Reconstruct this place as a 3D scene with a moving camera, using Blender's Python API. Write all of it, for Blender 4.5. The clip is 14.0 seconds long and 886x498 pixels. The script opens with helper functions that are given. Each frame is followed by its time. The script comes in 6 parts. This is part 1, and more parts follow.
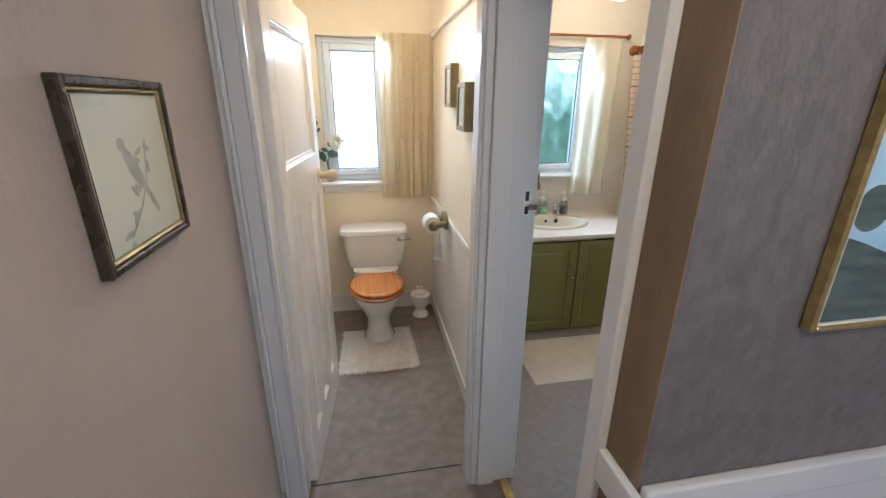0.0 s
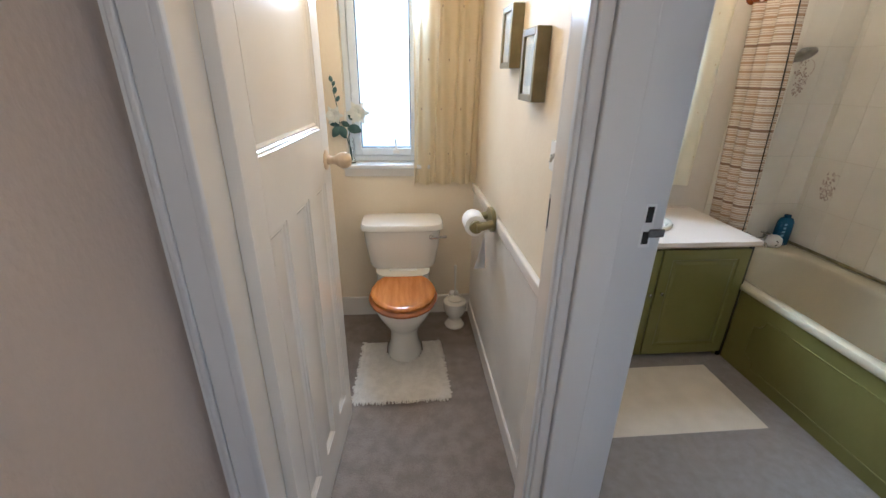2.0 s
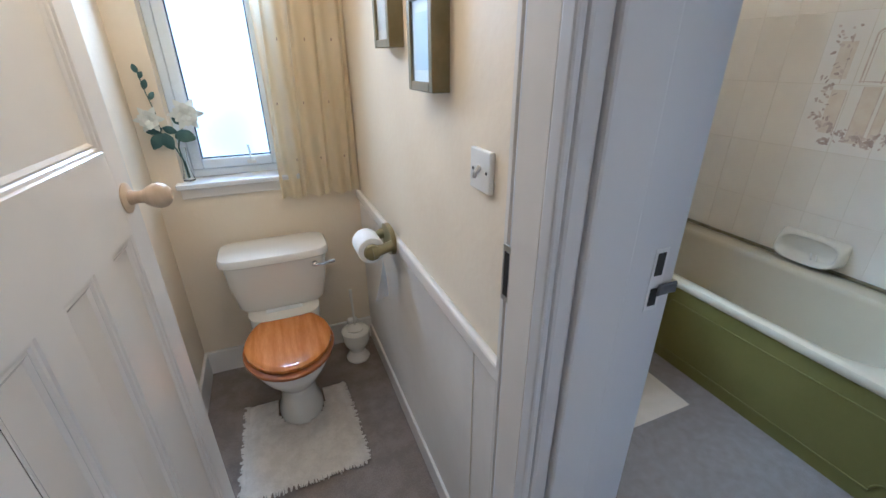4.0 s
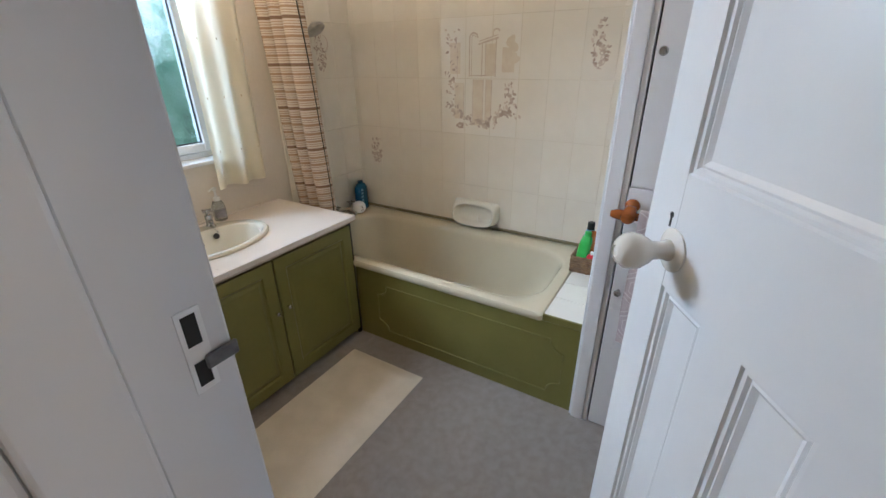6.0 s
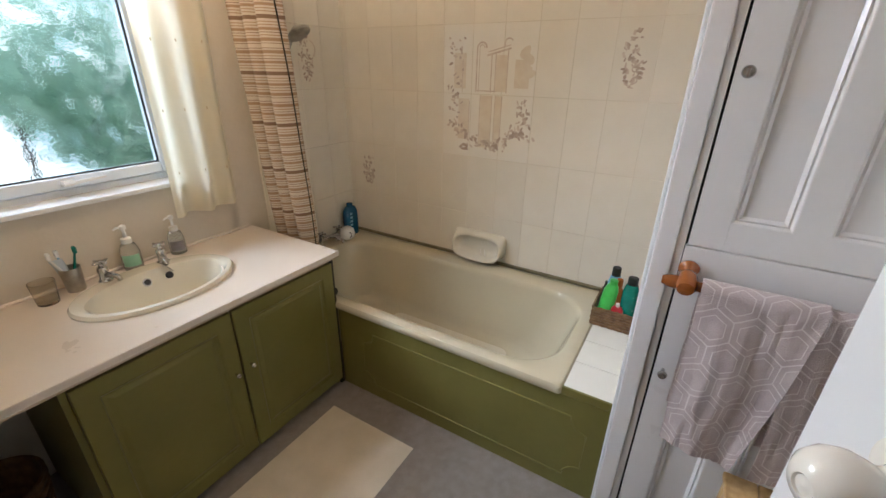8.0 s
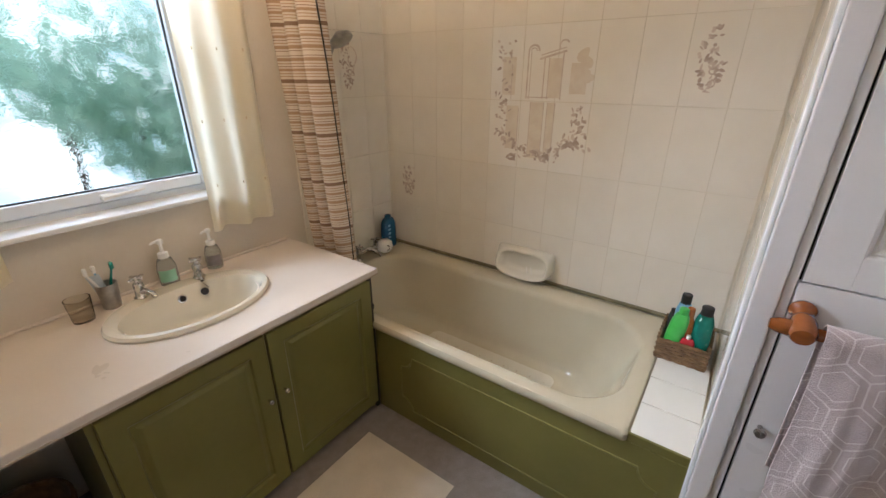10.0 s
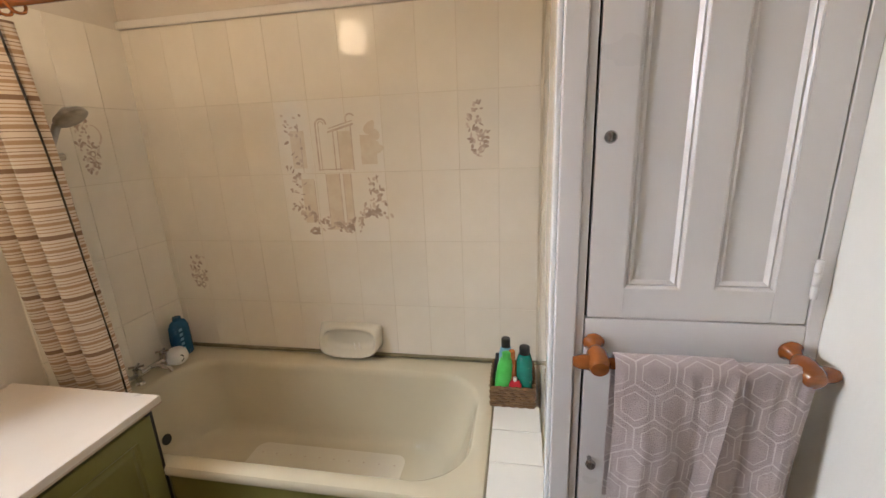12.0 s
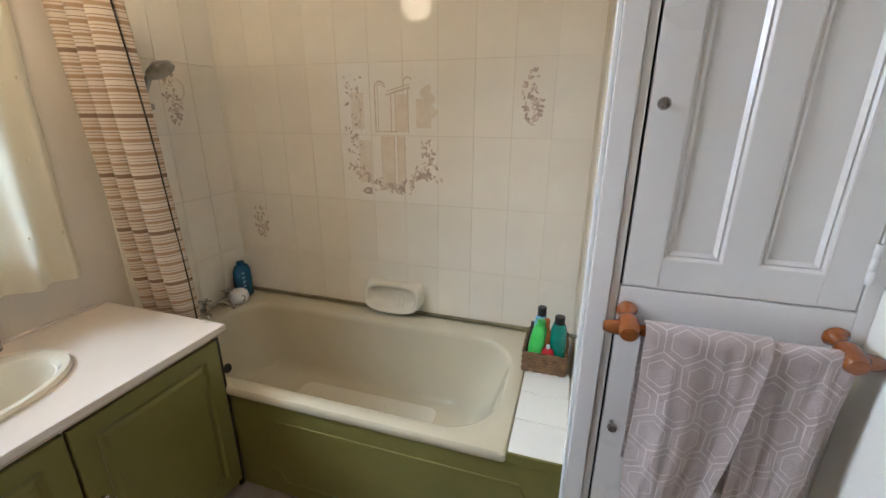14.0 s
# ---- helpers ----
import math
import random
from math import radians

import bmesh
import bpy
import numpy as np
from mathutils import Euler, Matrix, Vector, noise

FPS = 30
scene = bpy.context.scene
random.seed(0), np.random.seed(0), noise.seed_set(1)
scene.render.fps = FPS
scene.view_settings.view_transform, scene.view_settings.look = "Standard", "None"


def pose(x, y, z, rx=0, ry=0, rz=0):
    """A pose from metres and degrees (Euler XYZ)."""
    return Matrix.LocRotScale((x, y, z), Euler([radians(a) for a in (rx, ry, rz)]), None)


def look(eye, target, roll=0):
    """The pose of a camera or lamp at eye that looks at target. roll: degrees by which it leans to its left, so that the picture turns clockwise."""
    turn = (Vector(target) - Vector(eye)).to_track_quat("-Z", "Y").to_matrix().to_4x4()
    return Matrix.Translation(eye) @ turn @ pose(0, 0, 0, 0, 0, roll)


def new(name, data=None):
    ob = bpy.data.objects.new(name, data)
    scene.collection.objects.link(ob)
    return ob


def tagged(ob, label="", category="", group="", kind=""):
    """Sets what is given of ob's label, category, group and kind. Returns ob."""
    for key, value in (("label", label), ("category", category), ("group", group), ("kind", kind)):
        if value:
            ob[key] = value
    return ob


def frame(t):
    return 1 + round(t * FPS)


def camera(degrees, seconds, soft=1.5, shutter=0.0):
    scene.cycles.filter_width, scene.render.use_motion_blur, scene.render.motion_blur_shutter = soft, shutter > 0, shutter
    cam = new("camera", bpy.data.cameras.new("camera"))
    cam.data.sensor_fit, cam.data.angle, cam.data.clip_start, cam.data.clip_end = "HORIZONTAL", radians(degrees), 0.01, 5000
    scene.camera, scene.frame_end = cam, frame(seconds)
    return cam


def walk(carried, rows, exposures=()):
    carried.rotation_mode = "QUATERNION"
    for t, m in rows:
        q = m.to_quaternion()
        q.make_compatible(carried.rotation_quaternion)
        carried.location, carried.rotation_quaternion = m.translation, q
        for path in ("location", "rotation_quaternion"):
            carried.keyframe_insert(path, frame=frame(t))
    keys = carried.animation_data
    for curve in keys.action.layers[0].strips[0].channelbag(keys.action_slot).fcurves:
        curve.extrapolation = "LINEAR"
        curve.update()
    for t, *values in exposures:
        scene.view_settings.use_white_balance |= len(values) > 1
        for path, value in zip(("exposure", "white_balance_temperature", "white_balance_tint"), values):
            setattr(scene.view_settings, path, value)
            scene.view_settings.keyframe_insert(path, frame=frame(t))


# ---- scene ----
cam = camera(94.0, 14.0)
EXPOSURES = [(0.0, 0.10, 5300, 10), (1.0, 0.08, 5300, 10), (2.2, -0.05, 5250, 11), (4.5, -0.16, 4700, 10), (5.0, -0.12, 5050, 11), (5.5, -0.12, 5450, 12), (6.5, -0.18, 5550, 13), (7.5, -0.17, 6000, 15), (8.5, -0.15, 6100, 16), (11.0, -0.18, 6150, 19), (11.5, -0.15, 6700, 19), (12.5, -0.1, 6200, 16), (14.0, -0.13, 5850, 12)]
PATH = [
    (0, (0.06, -0.065, 1.617), (0.402, 1.79, 0.951), 0.4),
    (0.5, (0.041, 0.082, 1.607), (0.388, 1.922, 0.904), 0.5),
    (1, (0.068, 0.22, 1.587), (0.363, 2.056, 0.851), 0.8),
    (1.5, (0.093, 0.382, 1.571), (0.333, 2.219, 0.817), 1.0),
    (2, (0.111, 0.522, 1.568), (0.287, 2.356, 0.791), 1.0),
    (4.5, (0.184, 0.966, 1.559), (1.137, 2.505, 0.709), -0.5),
    (5, (0.263, 0.932, 1.554), (1.491, 2.267, 0.712), -0.6),
    (5.5, (0.338, 0.899, 1.559), (1.767, 2.016, 0.717), -0.7),
    (6, (0.453, 0.907, 1.547), (2.006, 1.848, 0.709), -0.7),
    (6.5, (0.54, 0.963, 1.551), (2.172, 1.77, 0.724), -0.2),
    (7, (0.613, 1.01, 1.557), (2.271, 1.78, 0.747), 0.2),
    (7.5, (0.681, 1.053, 1.566), (2.323, 1.862, 0.761), 0.7),
    (8, (0.774, 1.112, 1.558), (2.349, 2.047, 0.755), 0.9),
    (8.5, (0.825, 1.173, 1.554), (2.292, 2.267, 0.747), 0.9),
    (11, (0.922, 1.251, 1.554), (2.534, 2.178, 0.816), -2.4),
    (11.5, (0.972, 1.244, 1.561), (2.765, 1.874, 0.939), -2.2),
    (12, (1.01, 1.238, 1.573), (2.908, 1.598, 1.053), -2.4),
    (12.5, (1.021, 1.235, 1.58), (2.953, 1.452, 1.112), -2.3),
    (13, (1.01, 1.231, 1.579), (2.941, 1.458, 1.112), -1.4),
    (13.5, (0.988, 1.23, 1.565), (2.881, 1.591, 1.03), -0.3),
    (14, (0.947, 1.211, 1.54), (2.757, 1.785, 0.913), 0.2),
]
walk(cam, [(t, look(eye, target, roll)) for t, eye, target, roll in PATH], EXPOSURES)

# ---------------------------------------------------------------- light
world = bpy.data.worlds.new("sky")
scene.world = world
world.use_nodes = True
wn = world.node_tree
sky = wn.nodes.new("ShaderNodeTexSky")
sky.sky_type = "NISHITA"
sky.sun_disc = False
sky.sun_elevation = radians(32)
sky.sun_rotation = radians(98)
wn.links.new(sky.outputs[0], wn.nodes["Background"].inputs[0])
wn.nodes["Background"].inputs[1].default_value = 0.15


def lamp(name, kind, m, energy, color, size=0.1, size_y=None, spread=180):
    data = bpy.data.lights.new(name, kind)
    data.energy, data.color = energy, color
    if kind == "AREA":
        data.shape, data.size, data.size_y = "RECTANGLE", size, size_y or size
        data.spread = radians(spread)
    elif kind == "SUN":
        data.angle = radians(size)
    else:
        data.shadow_soft_size = size
    ob = new(name, data)
    ob.matrix_world = m
    return ob


lamp("sun", "SUN", pose(8, 5, 6, 58, 0, 82), 4.0, (1.0, 0.96, 0.9), 12)
DAY = (0.80, 0.91, 1.0)
WARM = (1.0, 0.72, 0.42)
lamp("bath_window_light", "AREA", look((0.38, 4.25, 2.66), (2.6, 1.5, 0.75)), 60, (0.72, 0.87, 1.0), 1.0, 0.5)
lamp("bath_window_head_light", "AREA", look((1.34, 3.12, 1.955), (1.76, 0.9, 0.9)), 14.5, DAY, 0.86, 0.10, 80)
lamp("wc_window_head_light", "AREA", look((0.0, 3.12, 1.975), (0.0, 0.9, 0.7)), 6.8, DAY, 0.38, 0.08, 115)
lamp("landing_window_light", "AREA", look((1.2, -1.52, 1.6), (-0.2, 1.4, 0.7)), 7, (0.80, 0.90, 1.0), 1.0, 1.0)
lamp("bath_bulb", "POINT", pose(1.55, 2.43, 2.26), 9, WARM, 0.07)
lamp("wc_bulb", "POINT", pose(0.10, 2.10, 2.26), 3.8, (1.0, 0.67, 0.36), 0.07)
lamp("landing_bulb", "POINT", pose(0.35, -0.5, 2.26), 9.5, (1.0, 0.80, 0.58), 0.07)

# ---------------------------------------------------------------- materials


def mat(name, c1, c2=None, rough=0.5, scale=8.0, bump=0.0, bscale=60.0, metal=0.0, spec=0.5, coat=0.0,
        sheen=0.0, trans=0.0, ior=1.45, stretch=(1, 1, 1), detail=4.0, rvar=0.08, vary=0.0, fine=0.12):
    m = bpy.data.materials.new(name)
    m.use_nodes = True
    nt = m.node_tree
    b = nt.nodes["Principled BSDF"]
    co = nt.nodes.new("ShaderNodeTexCoord")
    mp = nt.nodes.new("ShaderNodeMapping")
    mp.inputs["Scale"].default_value = stretch
    nt.links.new(co.outputs["Object"], mp.inputs["Vector"])
    n1 = nt.nodes.new("ShaderNodeTexNoise")
    n1.inputs["Scale"].default_value, n1.inputs["Detail"].default_value = scale, detail
    nt.links.new(mp.outputs[0], n1.inputs["Vector"])
    n2 = nt.nodes.new("ShaderNodeTexNoise")
    n2.inputs["Scale"].default_value, n2.inputs["Detail"].default_value = bscale, 3.0
    nt.links.new(mp.outputs[0], n2.inputs["Vector"])
    mix = nt.nodes.new("ShaderNodeMath")
    mix.operation = "MULTIPLY_ADD"
    nt.links.new(n2.outputs[0], mix.inputs[0])
    mix.inputs[1].default_value = fine
    nt.links.new(n1.outputs[0], mix.inputs[2])
    ramp = nt.nodes.new("ShaderNodeValToRGB")
    ramp.color_ramp.elements[0].position, ramp.color_ramp.elements[1].position = 0.36 + fine / 2, 0.66 + fine / 2
    ramp.color_ramp.elements[0].color = (*c1, 1)
    ramp.color_ramp.elements[1].color = (*(c2 or c1), 1)
    nt.links.new(mix.outputs[0], ramp.inputs[0])
    out = ramp.outputs[0]
    if vary:
        info = nt.nodes.new("ShaderNodeObjectInfo")
        mr = nt.nodes.new("ShaderNodeMapRange")
        mr.inputs[3].default_value, mr.inputs[4].default_value = 1 - vary, 1 + vary * 0.5
        nt.links.new(info.outputs["Random"], mr.inputs[0])
        hs = nt.nodes.new("ShaderNodeHueSaturation")
        nt.links.new(mr.outputs[0], hs.inputs["Value"])
        nt.links.new(out, hs.inputs["Color"])
        out = hs.outputs[0]
    nt.links.new(out, b.inputs["Base Color"])
    rr = nt.nodes.new("ShaderNodeMapRange")
    rr.inputs[3].default_value, rr.inputs[4].default_value = max(rough - rvar, 0.02), min(rough + rvar, 1)
    nt.links.new(n1.outputs[0], rr.inputs[0])
    nt.links.new(rr.outputs[0], b.inputs["Roughness"])
    b.inputs["Metallic"].default_value = metal
    b.inputs["Specular IOR Level"].default_value = spec
    b.inputs["Coat Weight"].default_value = coat
    b.inputs["Coat Roughness"].default_value = 0.08
    b.inputs["Sheen Weight"].default_value = sheen
    b.inputs["Transmission Weight"].default_value = trans
    b.inputs["IOR"].default_value = ior
    if bump:
        bp = nt.nodes.new("ShaderNodeBump")
        bp.inputs["Strength"].default_value = bump
        bp.inputs["Distance"].default_value = 0.004
        nt.links.new(n2.outputs[0], bp.inputs["Height"])
        nt.links.new(bp.outputs[0], b.inputs["Normal"])
    return m


M = {
    "carpet": mat("brown_grey_carpet", (0.215, 0.174, 0.143), (0.285, 0.236, 0.200), 0.95, 14, 1.0, 200, sheen=0.2, spec=0.1, detail=8.0, fine=0.7),
    "carpet_bath": mat("grey_carpet", (0.255, 0.222, 0.196), (0.30, 0.264, 0.236), 0.95, 24, 1.0, 260, sheen=0.2, spec=0.1, detail=8.0, fine=0.3),
    "wallpaper": mat("beige_wallpaper", (0.50, 0.42, 0.365), (0.55, 0.465, 0.405), 0.62, 3, 0.5, 70, spec=0.3, stretch=(1, 1, 0.7), fine=0.25),
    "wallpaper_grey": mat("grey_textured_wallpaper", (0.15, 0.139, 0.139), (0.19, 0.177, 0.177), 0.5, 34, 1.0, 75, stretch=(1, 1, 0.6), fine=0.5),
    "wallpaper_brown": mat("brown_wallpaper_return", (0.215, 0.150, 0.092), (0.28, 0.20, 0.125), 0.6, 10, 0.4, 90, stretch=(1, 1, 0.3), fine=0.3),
    "cream": mat("cream_wall_paint", (0.76, 0.655, 0.495), (0.80, 0.71, 0.56), 0.55, 2.5, 0.25, 50, fine=0.2),
    "beige_paint": mat("warm_beige_paint", (0.62, 0.56, 0.47), (0.68, 0.62, 0.53), 0.5, 2.5, 0.2, 60, fine=0.2),
    "panel_white": mat("off_white_embossed_paper", (0.70, 0.66, 0.60), (0.77, 0.73, 0.67), 0.38, 3, 0.35, 22, fine=0.2),
    "white_wall": mat("white_wall_paint", (0.76, 0.75, 0.70), (0.81, 0.80, 0.75), 0.5, 2, 0.15, 60),
    "gloss": mat("white_gloss_paint", (0.74, 0.75, 0.76), (0.79, 0.80, 0.80), 0.24, 3, 0.06, 25, fine=0.1),
    "gloss_warm": mat("cream_white_gloss_paint", (0.76, 0.72, 0.66), (0.80, 0.76, 0.70), 0.22, 3, 0.06, 25, fine=0.1),
    "cup": mat("pale_lilac_white_gloss", (0.70, 0.68, 0.67), (0.74, 0.72, 0.71), 0.3, 3, 0.06, 25, fine=0.1),
    # white gloss greyed: shade on post and architrave is put into the colour
    "gloss_shaded": mat("shaded_white_gloss_paint", (0.61, 0.615, 0.63), (0.635, 0.64, 0.652), 0.34, 3, 0.03, 25, fine=0.15, rvar=0.02),
    "ceiling": mat("white_ceiling_paint", (0.78, 0.76, 0.72), (0.82, 0.80, 0.76), 0.8, 3, 0.2, 80),
    "tile": mat("cream_glazed_tile", (0.80, 0.745, 0.64), (0.83, 0.78, 0.68), 0.06, 6, 0.015, 12, vary=0.03, rvar=0.03, fine=0.1),
    "grout": mat("beige_grout", (0.62, 0.55, 0.43), (0.71, 0.645, 0.52), 0.85, 6, 0.3, 200),
    "motif": mat("faded_brown_glaze", (0.42, 0.325, 0.265), (0.60, 0.495, 0.41), 0.12, 30, 0, 60),
    "motif_mid": mat("faded_pinkish_glaze", (0.585, 0.475, 0.395), (0.70, 0.605, 0.51), 0.12, 34, 0, 60),
    "motif_pale": mat("pale_tan_glaze", (0.72, 0.625, 0.505), (0.77, 0.695, 0.575), 0.10, 22, 0, 60),
    "motif_wash": mat("milky_print_glaze", (0.82, 0.772, 0.685), (0.84, 0.797, 0.715), 0.08, 9, 0, 60),
    "bath": mat("champagne_enamel", (0.56, 0.505, 0.37), (0.60, 0.545, 0.40), 0.07, 3, 0.0, 30, coat=0.4, rvar=0.04),
    "rim_white": mat("white_deck_tile", (0.76, 0.75, 0.70), (0.80, 0.79, 0.74), 0.2, 4, 0.03, 30),
    "olive": mat("olive_green_paint", (0.165, 0.148, 0.038), (0.195, 0.176, 0.048), 0.38, 3, 0.1, 40, fine=0.15),
    "sealant": mat("olive_sealant", (0.16, 0.14, 0.07), (0.26, 0.23, 0.14), 0.5, 12, 0.1, 80),
    "counter": mat("pinkish_white_laminate", (0.69, 0.615, 0.54), (0.73, 0.655, 0.58), 0.3, 5, 0.05, 120),
    "counter_edge": mat("tan_laminate_edge", (0.46, 0.36, 0.27), (0.52, 0.41, 0.31), 0.4, 9, 0.05, 120),
    "basin": mat("ivory_ceramic", (0.70, 0.66, 0.55), (0.73, 0.69, 0.58), 0.1, 3, 0, 30, coat=0.4, rvar=0.03),
    "ceramic": mat("white_ivory_ceramic", (0.76, 0.73, 0.66), (0.79, 0.76, 0.69), 0.12, 3, 0, 30, coat=0.3, rvar=0.04),
    "chrome": mat("chrome", (0.56, 0.56, 0.56), (0.66, 0.66, 0.66), 0.1, 20, 0, 60, metal=1.0, rvar=0.05),
    "steel": mat("worn_steel", (0.36, 0.35, 0.33), (0.50, 0.48, 0.45), 0.35, 30, 0.05, 90, metal=1.0),
    "iron": mat("dark_worn_steel", (0.10, 0.10, 0.105), (0.19, 0.185, 0.18), 0.45, 40, 0.2, 90, metal=0.8),
    "dark": mat("black_recess", (0.012, 0.011, 0.01), (0.02, 0.018, 0.016), 0.7, 20),
    "brass": mat("worn_brass", (0.52, 0.38, 0.14), (0.66, 0.50, 0.22), 0.35, 30, 0.05, 90, metal=1.0),
    "gilt": mat("dull_gilt", (0.34, 0.26, 0.11), (0.48, 0.38, 0.18), 0.38, 40, 0.15, 120, metal=0.6),
    "frame_dark": mat("dark_brown_frame", (0.030, 0.024, 0.017), (0.050, 0.039, 0.026), 0.28, 20, 0.1, 90),
    "frame_olive": mat("olive_picture_frame", (0.17, 0.14, 0.065), (0.24, 0.20, 0.10), 0.4, 14, 0.1, 90),
    "paper": mat("aged_print_paper", (0.62, 0.60, 0.48), (0.68, 0.66, 0.54), 0.6, 3, 0, 50),
    "paper_white": mat("pale_mount", (0.66, 0.66, 0.62), (0.72, 0.72, 0.68), 0.6, 4, 0, 50),
    "ink": mat("grey_ink", (0.31, 0.29, 0.245), (0.45, 0.42, 0.35), 0.7, 40, 0, 90),
    # teal and sky blue that paint a window's reflection in the landing picture
    "teal_reflection": mat("dark_teal_reflection", (0.05, 0.075, 0.075), (0.12, 0.15, 0.15), 0.25, 10, 0, 120, stretch=(1, 1, 6)),
    "sky_reflection": mat("sky_blue_reflection", (0.30, 0.47, 0.64), (0.44, 0.60, 0.74), 0.3, 5, 0, 60),
    "pale_print": mat("pale_blue_print", (0.36, 0.44, 0.50), (0.55, 0.60, 0.62), 0.3, 6, 0, 60),
    "pine": mat("varnished_pine", (0.42, 0.135, 0.020), (0.56, 0.20, 0.038), 0.22, 5, 0.05, 40, coat=0.5, stretch=(9, 0.9, 1), fine=0.25),
    "turned": mat("varnished_orange_brown_wood", (0.205, 0.056, 0.011), (0.32, 0.095, 0.019), 0.18, 9, 0.03, 50, coat=0.5, stretch=(1, 1, 5)),
    "rawpine": mat("light_pine", (0.50, 0.31, 0.13), (0.62, 0.41, 0.19), 0.45, 6, 0.1, 60, stretch=(8, 8, 0.8), fine=0.3),
    "wicker": mat("brown_wicker", (0.13, 0.07, 0.03), (0.24, 0.135, 0.06), 0.55, 30, 0.2, 120),
    "mat_cream": mat("cream_cotton_mat", (0.64, 0.565, 0.45), (0.70, 0.62, 0.505), 0.9, 9, 0.7, 260, sheen=0.2, spec=0.1, fine=0.3),
    "mat_white": mat("off_white_tufted_cotton", (0.64, 0.59, 0.52), (0.74, 0.69, 0.62), 0.95, 26, 1.0, 170, sheen=0.3, spec=0.1, fine=0.4),
    "curtain": mat("cream_curtain_cotton", (0.70, 0.59, 0.40), (0.77, 0.66, 0.47), 0.8, 4, 0.15, 220, spec=0.2, sheen=0.2),
    # white plastic with the sky light's blue cast put into its colour
    "upvc": mat("skylit_white_plastic", (0.74, 0.80, 0.86), (0.78, 0.84, 0.90), 0.25, 4),
    "rubber": mat("black_rubber", (0.015, 0.015, 0.015), (0.03, 0.03, 0.03), 0.5, 20),
    "white_plastic": mat("white_plastic", (0.74, 0.74, 0.72), (0.79, 0.79, 0.77), 0.3, 10),
    "paper_roll": mat("white_tissue", (0.80, 0.80, 0.79), (0.85, 0.85, 0.84), 0.9, 20, 0.3, 150),
    "olive_holder": mat("olive_varnished_wood", (0.20, 0.17, 0.075), (0.27, 0.23, 0.11), 0.35, 16, 0.05, 60),
    "blue_bottle": mat("deep_blue_plastic", (0.008, 0.075, 0.17), (0.012, 0.10, 0.21), 0.25, 20),
    "green_bottle": mat("bright_green_plastic", (0.05, 0.42, 0.07), (0.07, 0.50, 0.10), 0.3, 20),
    "teal_bottle": mat("teal_green_plastic", (0.005, 0.16, 0.12), (0.01, 0.21, 0.16), 0.25, 20),
    "amber_bottle": mat("amber_plastic", (0.40, 0.12, 0.03), (0.50, 0.17, 0.05), 0.25, 20),
    "red_bottle": mat("red_plastic", (0.50, 0.02, 0.03), (0.58, 0.03, 0.05), 0.3, 20),
    "sky_bottle": mat("light_blue_plastic", (0.16, 0.38, 0.58), (0.20, 0.44, 0.64), 0.3, 20),
    "label_white": mat("white_label", (0.72, 0.72, 0.70), (0.78, 0.78, 0.76), 0.5, 20),
    "label_green": mat("pale_green_label", (0.28, 0.55, 0.38), (0.36, 0.62, 0.46), 0.5, 20),
    "label_grey": mat("grey_label", (0.22, 0.20, 0.21), (0.32, 0.30, 0.31), 0.5, 20),
    "knob_wood": mat("pale_waxed_wood", (0.56, 0.43, 0.29), (0.64, 0.50, 0.35), 0.35, 12, 0.05, 60, stretch=(1, 5, 1)),
    # shiny chrome darkened: the knobs' dark reflections are put into the colour
    "knob_chrome": mat("dark_reflection_chrome", (0.34, 0.33, 0.32), (0.48, 0.47, 0.46), 0.12, 30, 0, 60, metal=1.0, rvar=0.04),
    "leaf": mat("silk_leaf_green", (0.035, 0.085, 0.080), (0.075, 0.145, 0.130), 0.6, 20),
    "petal": mat("white_silk_petal", (0.70, 0.72, 0.66), (0.78, 0.79, 0.73), 0.7, 20),
    "hedge": mat("hedge_foliage", (0.24, 0.36, 0.25), (0.36, 0.48, 0.37), 0.6, 12),
    "bark": mat("bark", (0.08, 0.06, 0.045), (0.13, 0.10, 0.075), 0.8, 20, 0.5, 60),
    "lawn": mat("lawn", (0.05, 0.09, 0.03), (0.09, 0.14, 0.05), 0.9, 3, 0.5, 80),
}


def clear(name, color, rough, bump=0.0, scale=30.0, stretch=(1, 1, 1), thin=True):
    m = mat(name, color, color, rough, 6, bump, scale, trans=1.0, ior=1.25 if thin else 1.45, rvar=0.02, stretch=stretch)
    return m


M["glass"] = clear("clear_glass", (0.98, 1.0, 0.99), 0.03)
M["glass_obscure"] = clear("rippled_obscure_glass", (0.93, 1.0, 0.98), 0.04, 1.0, 20, (1.3, 1, 2.3))
M["glass_frost"] = clear("frosted_glass", (0.97, 1.0, 1.0), 0.30, 0.5, 60)
M["plastic_clear"] = mat("clear_plastic", (0.84, 0.87, 0.85), (0.89, 0.92, 0.90), 0.07, 12, trans=0.82, ior=1.3)
M["glass_smoke"] = clear("smoky_tumbler", (0.86, 0.82, 0.75), 0.10, thin=True)


def sheer():
    m = M["curtain"].copy()
    m.name = "cream_curtain_translucent"
    nt = m.node_tree
    b, out = nt.nodes["Principled BSDF"], nt.nodes["Material Output"]
    tr = nt.nodes.new("ShaderNodeBsdfTranslucent")
    tr.inputs[0].default_value = (0.86, 0.80, 0.62, 1)
    ms = nt.nodes.new("ShaderNodeMixShader")
    ms.inputs[0].default_value = 0.42
    nt.links.new(b.outputs[0], ms.inputs[1])
    nt.links.new(tr.outputs[0], ms.inputs[2])
    nt.links.new(ms.outputs[0], out.inputs[0])
    return m


M["sheer"] = sheer()


